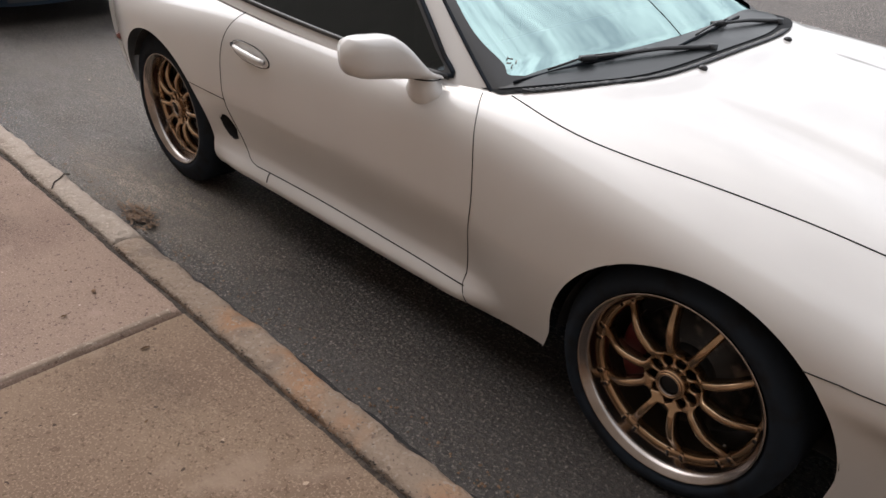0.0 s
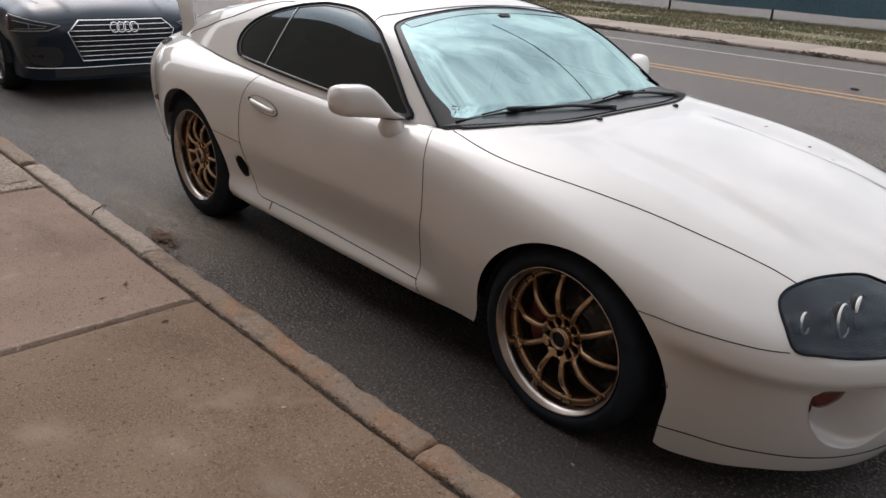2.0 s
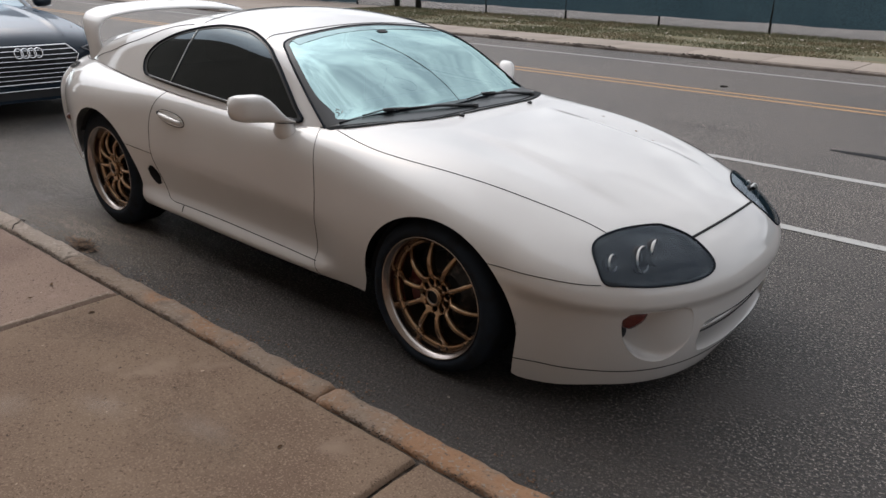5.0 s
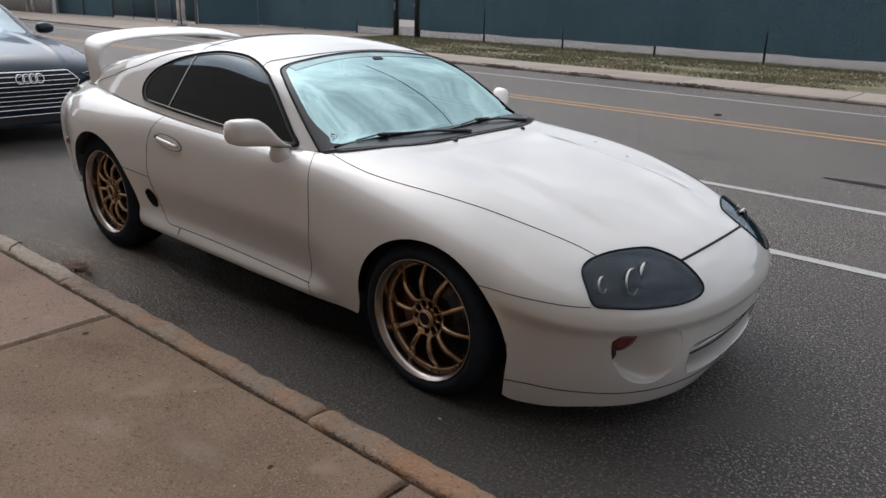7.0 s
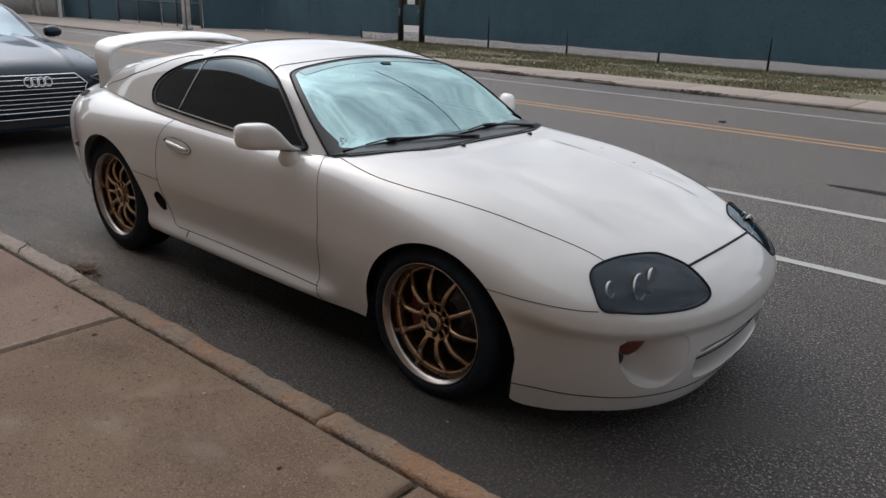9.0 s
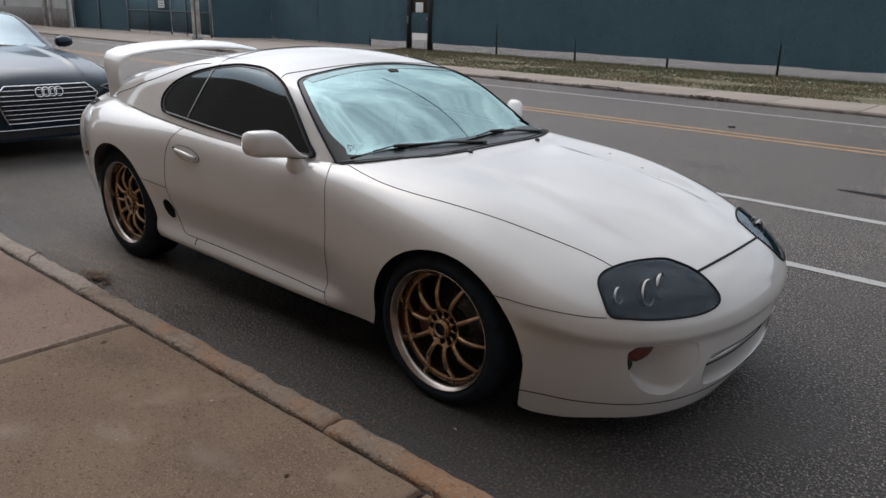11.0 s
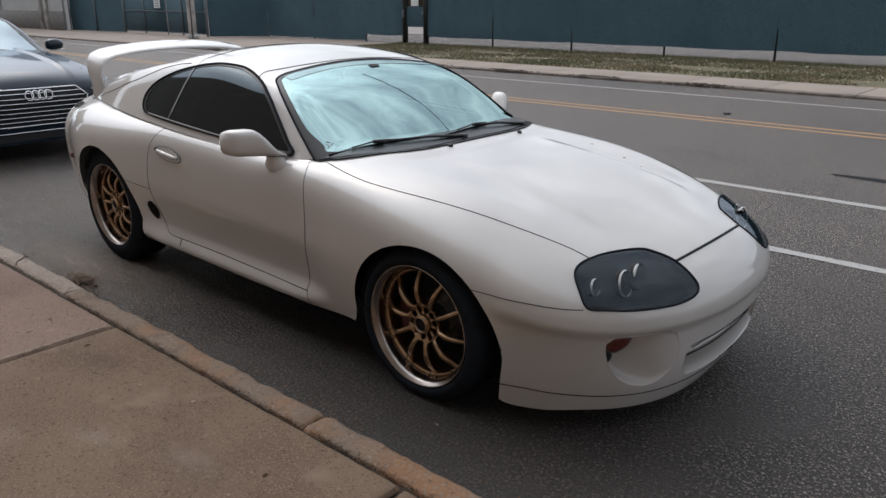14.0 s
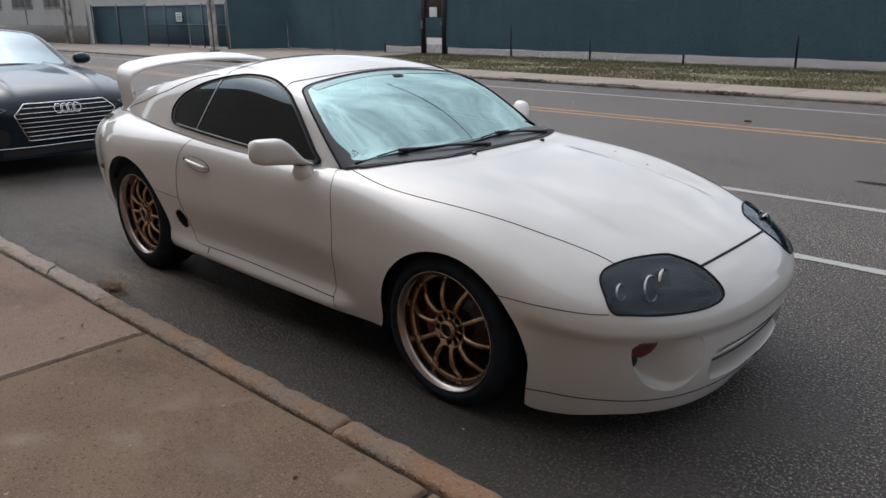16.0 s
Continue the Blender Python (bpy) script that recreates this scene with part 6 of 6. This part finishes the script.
A_ROWS = make_shell(a_width, a_wide, a_low, a_power, a_top, a_tuck, 0.42, 0.87, -3.3, -3.75, dx=0.03, spine=0.12, rear_m=2.8, front_m=3.0)


def build_black_car():
    car = thing("black_car", "glossy black car with a wide chrome-barred grille parked behind", "car")
    probe = skin_probe(A_ROWS)

    def arch(p):
        for cx, cz, r in A_ARCHES:
            dx, dz = p[0] - cx, p[2] - cz
            if abs(p[1]) > 0.5 and p[2] < 0.78:
                if dz < 0 and abs(dx) < r:
                    return (cx + math.copysign(r, dx), p[2])
                d = math.hypot(dx, dz)
                if dz >= 0 and 1e-6 < d < r:
                    return (cx + dx / d * r, cz + dz / d * r)
        return None

    def placed(p):
        e = arch(p)
        return (e[0], probe((e[0], 0.95, e[1]), (0, -1, 0)).y, e[1]) if e else p

    rows = [[placed(p) for p in row] for row in A_ROWS]
    lost = [[bool(arch(p)) for p in row] for row in A_ROWS]
    bm = bmesh.new()
    for s in (1, -1):
        vs = [[bm.verts.new((p[0], p[1] * s, p[2])) for p in row] for row in rows]
        for i in range(len(vs) - 1):
            for j in range(len(vs[0]) - 1):
                if not (lost[i][j] and lost[i + 1][j] and lost[i + 1][j + 1] and lost[i][j + 1]):
                    q = [vs[i][j], vs[i + 1][j], vs[i + 1][j + 1], vs[i][j + 1]]
                    bm.faces.new(q if s > 0 else q[::-1])
    bmesh.ops.remove_doubles(bm, verts=bm.verts, dist=0.0008)
    part("body", bm, BLACK_PAINT, car)
    nx, ny = 80, 24
    rows = []
    for i in range(nx + 1):
        x = -0.52 - 3.03 * i / nx
        w = a_belt_y(x) + 0.02
        rows.append([(x, w * math.sin(math.pi / 2 * j / ny), a_cabin(x, w * math.sin(math.pi / 2 * j / ny))) for j in range(-ny, ny + 1)])
    part("cabin_skin", grid(rows), BLACK_PAINT, car)
    # glazing
    edge = curve([(-1.34, 0.61), (-1.12, 0.67), (-0.82, 0.75), (-0.60, 0.81)])
    loop = [(-0.54 - 0.12 * (y / 0.80) ** 2, y) for y in np.linspace(-0.80, 0.80, 13)] + [(x, edge(x)) for x in np.linspace(-0.72, -1.32, 7)] + [(-1.36 - 0.03 * (1 - (y / 0.55) ** 2), y) for y in np.linspace(0.55, -0.55, 7)] + [(x, -edge(x)) for x in np.linspace(-1.32, -0.72, 7)]
    ws = part("windscreen", ring_patch(loop, lambda x, y: (x, y, a_cabin(x, y) + 0.004), [1, 0.8, 0.6, 0.4, 0.15]), PALE_GLASS, car, "pale reflecting windscreen")
    part("border", ring_patch(loop, lambda x, y: (x, y, a_cabin(x, y) + 0.006), [1.01, 0.97, 0.95]), BLACK, ws)
    part("sunroof", ring_patch([(-1.62, -0.42), (-1.62, 0.42), (-2.1, 0.42), (-2.1, -0.42)], lambda x, y: (x, y, a_cabin(x, y) + 0.028), [1, 0.6, 0.15]), BLACK, car)
    for s in (-1, 1):
        def beside(x, z):
            a, b = 0.0, a_belt_y(x) + 0.05
            for _ in range(22):
                m = (a + b) / 2
                a, b = (m, b) if a_cabin(x, m) > z else (a, m)
            return (x, s * (a + 0.004), z)
        outline = [(-0.95, 0.985), (-1.2, 1.13), (-1.5, 1.265), (-1.9, 1.31), (-2.4, 1.28), (-2.8, 1.18), (-2.95, 1.06), (-2.6, 1.015), (-1.6, 0.99)]
        part("side_window", ring_patch(outline, beside, [1, 0.7, 0.4, 0.15]), SIDE_GLASS_MAT, car)
        part("chrome_trim", tube([beside(x, a_belt(x) + 0.02) for x in np.linspace(-0.9, -2.9, 16)], 0.007, 6), CHROME, car)
        # door mirror
        rows = []
        for k in range(9):
            f = k / 8
            r = math.sin(math.pi * (0.12 + 0.76 * f)) ** 0.5
            rows.append([(-0.86 - 0.05 * f + 0.07 * r * math.cos(a), s * (0.85 + 0.20 * f), 1.02 + 0.07 * r * math.sin(a)) for a in np.linspace(0, math.tau, 16, endpoint=False)])
        b = grid(rows, close_v=True)
        b.verts.ensure_lookup_table()
        b.faces.new(b.verts[:16])
        b.faces.new(b.verts[-16:])
        mirror = part("door_mirror", b, BLACK_PAINT, car)
        part("chrome_edge", tube([(-0.83 - 0.05 * f, s * (0.84 + 0.21 * f), 0.955 + 0.01 * f) for f in np.linspace(0, 1, 6)], 0.006, 6), CHROME, mirror)
        # headlight
        pts = [(0.80, 0.52, 0.655), (0.70, 0.68, 0.690), (0.58, 0.78, 0.715), (0.47, 0.85, 0.735), (0.485, 0.848, 0.67), (0.50, 0.845, 0.602), (0.60, 0.79, 0.607), (0.70, 0.69, 0.612), (0.765, 0.61, 0.615)]
        d = (-0.75, -0.65, 0)
        loop = closed(pts, 36)
        c = sum(loop, Vector()) / 36
        rows = [[probe(c + (p - c) * f, d, 0.004) for p in loop] for f in (1, 0.85, 0.6, 0.35, 0.12)]
        lamp = part("headlight", grid([[(q.x, q.y * s, q.z) for q in row] for row in rows], close_v=True), HOUSING, car, "dark headlight with a pale light strip")
        for run, rad in ((((0.80, 0.52, 0.655), (0.47, 0.85, 0.735)), 0.006), (((0.80, 0.52, 0.655), (0.765, 0.61, 0.615), (0.50, 0.845, 0.602)), 0.006), (((0.74, 0.60, 0.650), (0.54, 0.82, 0.690)), 0.003), (((0.745, 0.62, 0.636), (0.56, 0.81, 0.622)), 0.003), (((0.66, 0.72, 0.665), (0.67, 0.715, 0.63)), 0.003)):
            p = [Vector(run[k]).lerp(Vector(run[k + 1]), f) for k in range(len(run) - 1) for f in np.linspace(0, 1, 9)[(1 if k else 0):]]
            q = [probe(v, d, 0.007) for v in p]
            part("light_strip", tube([(v.x, v.y * s, v.z) for v in q], rad, 6), SILVER, lamp)
        q = [probe(Vector((0.478, 0.85, 0.725)).lerp(Vector((0.505, 0.845, 0.612)), f), d, 0.006) for f in np.linspace(0, 1, 6)]
        part("side_marker", tube([(v.x, v.y * s, v.z) for v in q], 0.011, 6), SIGNAL, lamp, "dull red side marker")
        # hood shut line and crease
        p = [probe((x, y, 1.1), (0, 0, -1), 0.001) for x, y in ((-0.6, 0.80), (-0.2, 0.79), (0.2, 0.74), (0.5, 0.62), (0.72, 0.42))]
        part("hood_gap", tube([(q.x, q.y * s, q.z) for q in p], 0.0028, 6), GAP, car)
        # lower corner intake
        pts = closed([(0.80, 0.56, 0.46), (0.70, 0.74, 0.47), (0.60, 0.83, 0.40), (0.70, 0.76, 0.32), (0.80, 0.58, 0.31)], 24)
        c = sum(pts, Vector()) / 24
        rows = [[probe(c + (p - c) * f, d, 0.002) for p in pts] for f in (1, 0.6, 0.15)]
        part("corner_intake", grid([[(q.x, q.y * s, q.z) for q in row] for row in rows], close_v=True), LINER, car)
    # grille
    hexa = [(-0.385, 0.695), (0.385, 0.695), (0.49, 0.60), (0.385, 0.345), (-0.385, 0.345), (-0.49, 0.60)]

    def half_width(z):
        return 0.385 + (z - 0.345) / 0.255 * 0.105 if z < 0.6 else 0.49 - (z - 0.6) / 0.095 * 0.105

    def front(y, z, out):
        return probe((0.8, y, z), (-1, 0, 0), out)

    rows = []
    for z in np.linspace(0.345, 0.695, 9):
        w = half_width(z)
        rows.append([front(w * u, z, 0.003) for u in np.linspace(-1, 1, 25)])
    grille = part("grille", grid(rows), HOUSING, car, "black grille with chrome bars")
    rim = []
    for k in range(6):
        (y0, z0), (y1, z1) = hexa[k], hexa[(k + 1) % 6]
        rim += [front(y0 + (y1 - y0) * f, z0 + (z1 - z0) * f, 0.008) for f in np.linspace(0, 1, 10, endpoint=False)]
    part("chrome_frame", tube(rim, 0.0075, 6, closed=True), CHROME, grille)
    for z in np.linspace(0.39, 0.655, 7):
        w = half_width(z) - 0.01
        part("grille_bar", tube([front(w * u, z, 0.012) for u in np.linspace(-1, 1, 21)], 0.0048, 6), CHROME, grille)
    for k in range(4):
        y0 = (k - 1.5) * 0.06
        part("emblem_ring", tube([front(y0 + 0.039 * math.cos(a), 0.632 + 0.039 * math.sin(a), 0.026) for a in np.linspace(0, math.tau, 24, endpoint=False)], 0.006, 6, closed=True), CHROME, grille, "chrome ring of the emblem")
    rows = [[front(y, z, 0.002) for y in np.linspace(-0.62, 0.62, 21)] for z in (0.20, 0.24, 0.28)]
    part("lower_intake", grid(rows), LINER, car)
    strip = [probe((0.6, y, 0.283), (-0.8, -0.6 * (y > 0) + 0.6 * (y < 0) if abs(y) > 0.5 else 0, 0), 0.006) for y in np.linspace(-0.80, 0.80, 41)]
    part("chrome_strip", tube(strip, 0.006, 6), CHROME, car, "thin chrome strip along the bumper")
    part("underbody", slab(-3.3, -0.75, 0.2, 0.4, 0.75, 0.26), LINER, car)
    for cx, cz, r in A_ARCHES:
        for s in (-1, 1):
            rows = [[(cx + (r + 0.004) * math.cos(a), s * y, cz + (r + 0.004) * math.sin(a)) for y in (0.902, 0.8, 0.7, 0.55)] + [(cx, s * 0.55, cz)] for a in np.linspace(-0.1, math.pi + 0.1, 34)]
            part("arch_liner", grid(rows), LINER, car)
            w = new("wheel")
            w.parent = car
            part("tyre", lathe([(0.232, -0.02), (0.246, -0.003), (0.27, 0.008), (0.30, 0.004), (0.325, -0.02), (0.335, -0.05), (0.335, -0.19), (0.32, -0.22), (0.24, -0.225)], steps=48), RUBBER, w)
            part("rim", lathe([(0.244, -0.006), (0.240, 0.003), (0.232, -0.004), (0.222, -0.03), (0.21, -0.12)], steps=48), SILVER, w)
            hub = part("hub", lathe([(0.001, -0.012), (0.03, -0.012), (0.05, -0.02), (0.062, -0.035), (0.062, -0.08)], steps=24), SILVER, w)
            for k in range(10):
                a0 = k // 2 * math.tau / 5 + (0.2 if k % 2 else -0.2)
                rows = []
                for j in range(7):
                    f = j / 6
                    a = k // 2 * math.tau / 5 + (0.14 + 0.16 * f) * (1 if k % 2 else -1)
                    er, et = Vector((math.cos(a), 0, math.sin(a))), Vector((-math.sin(a), 0, math.cos(a)))
                    rows.append([er * (0.05 + 0.178 * f) + et * 0.016 * u + Vector((0, -0.02 - 0.012 * math.sin(math.pi * f) + v, 0)) for u, v in ((-1, -0.03), (-0.7, 0), (0.7, 0), (1, -0.03))])
                part("spoke", grid(rows, close_v=True), SILVER, w)
            part("brake_disc", lathe([(0.06, -0.12), (0.17, -0.12), (0.17, -0.14)], steps=32), STEEL, w)
            part("backing", lathe([(0.001, -0.16), (0.21, -0.16)], steps=32), LINER, w)
            w.matrix_basis = pose(cx, s * 0.895, cz) @ pose(0, 0, 0, 0, 0, 0 if s > 0 else 180) @ pose(0, 0, 0, 0, 25, 0)
    car.matrix_world = pose(-6.92, 0.23, 0)
    return car


PALE_GLASS = glass("pale_windscreen", (0.25, 0.30, 0.31), 0.24, 0.02, (0.74, 0.86, 0.92), 0.75)
black_car = build_black_car()

# ---- small brown flecks on the hood ----
for k, (x, y, size) in enumerate(((0.19, 0.41, 0.028), (-0.02, 0.47, 0.018), (0.30, 0.36, 0.016))):
    scrap("brown_fleck", (x, y, c_top(x, y) + 0.012 - 0.004 * k), size, 60 + k, LEAF, "tiny brown fleck on the hood", "leaf")
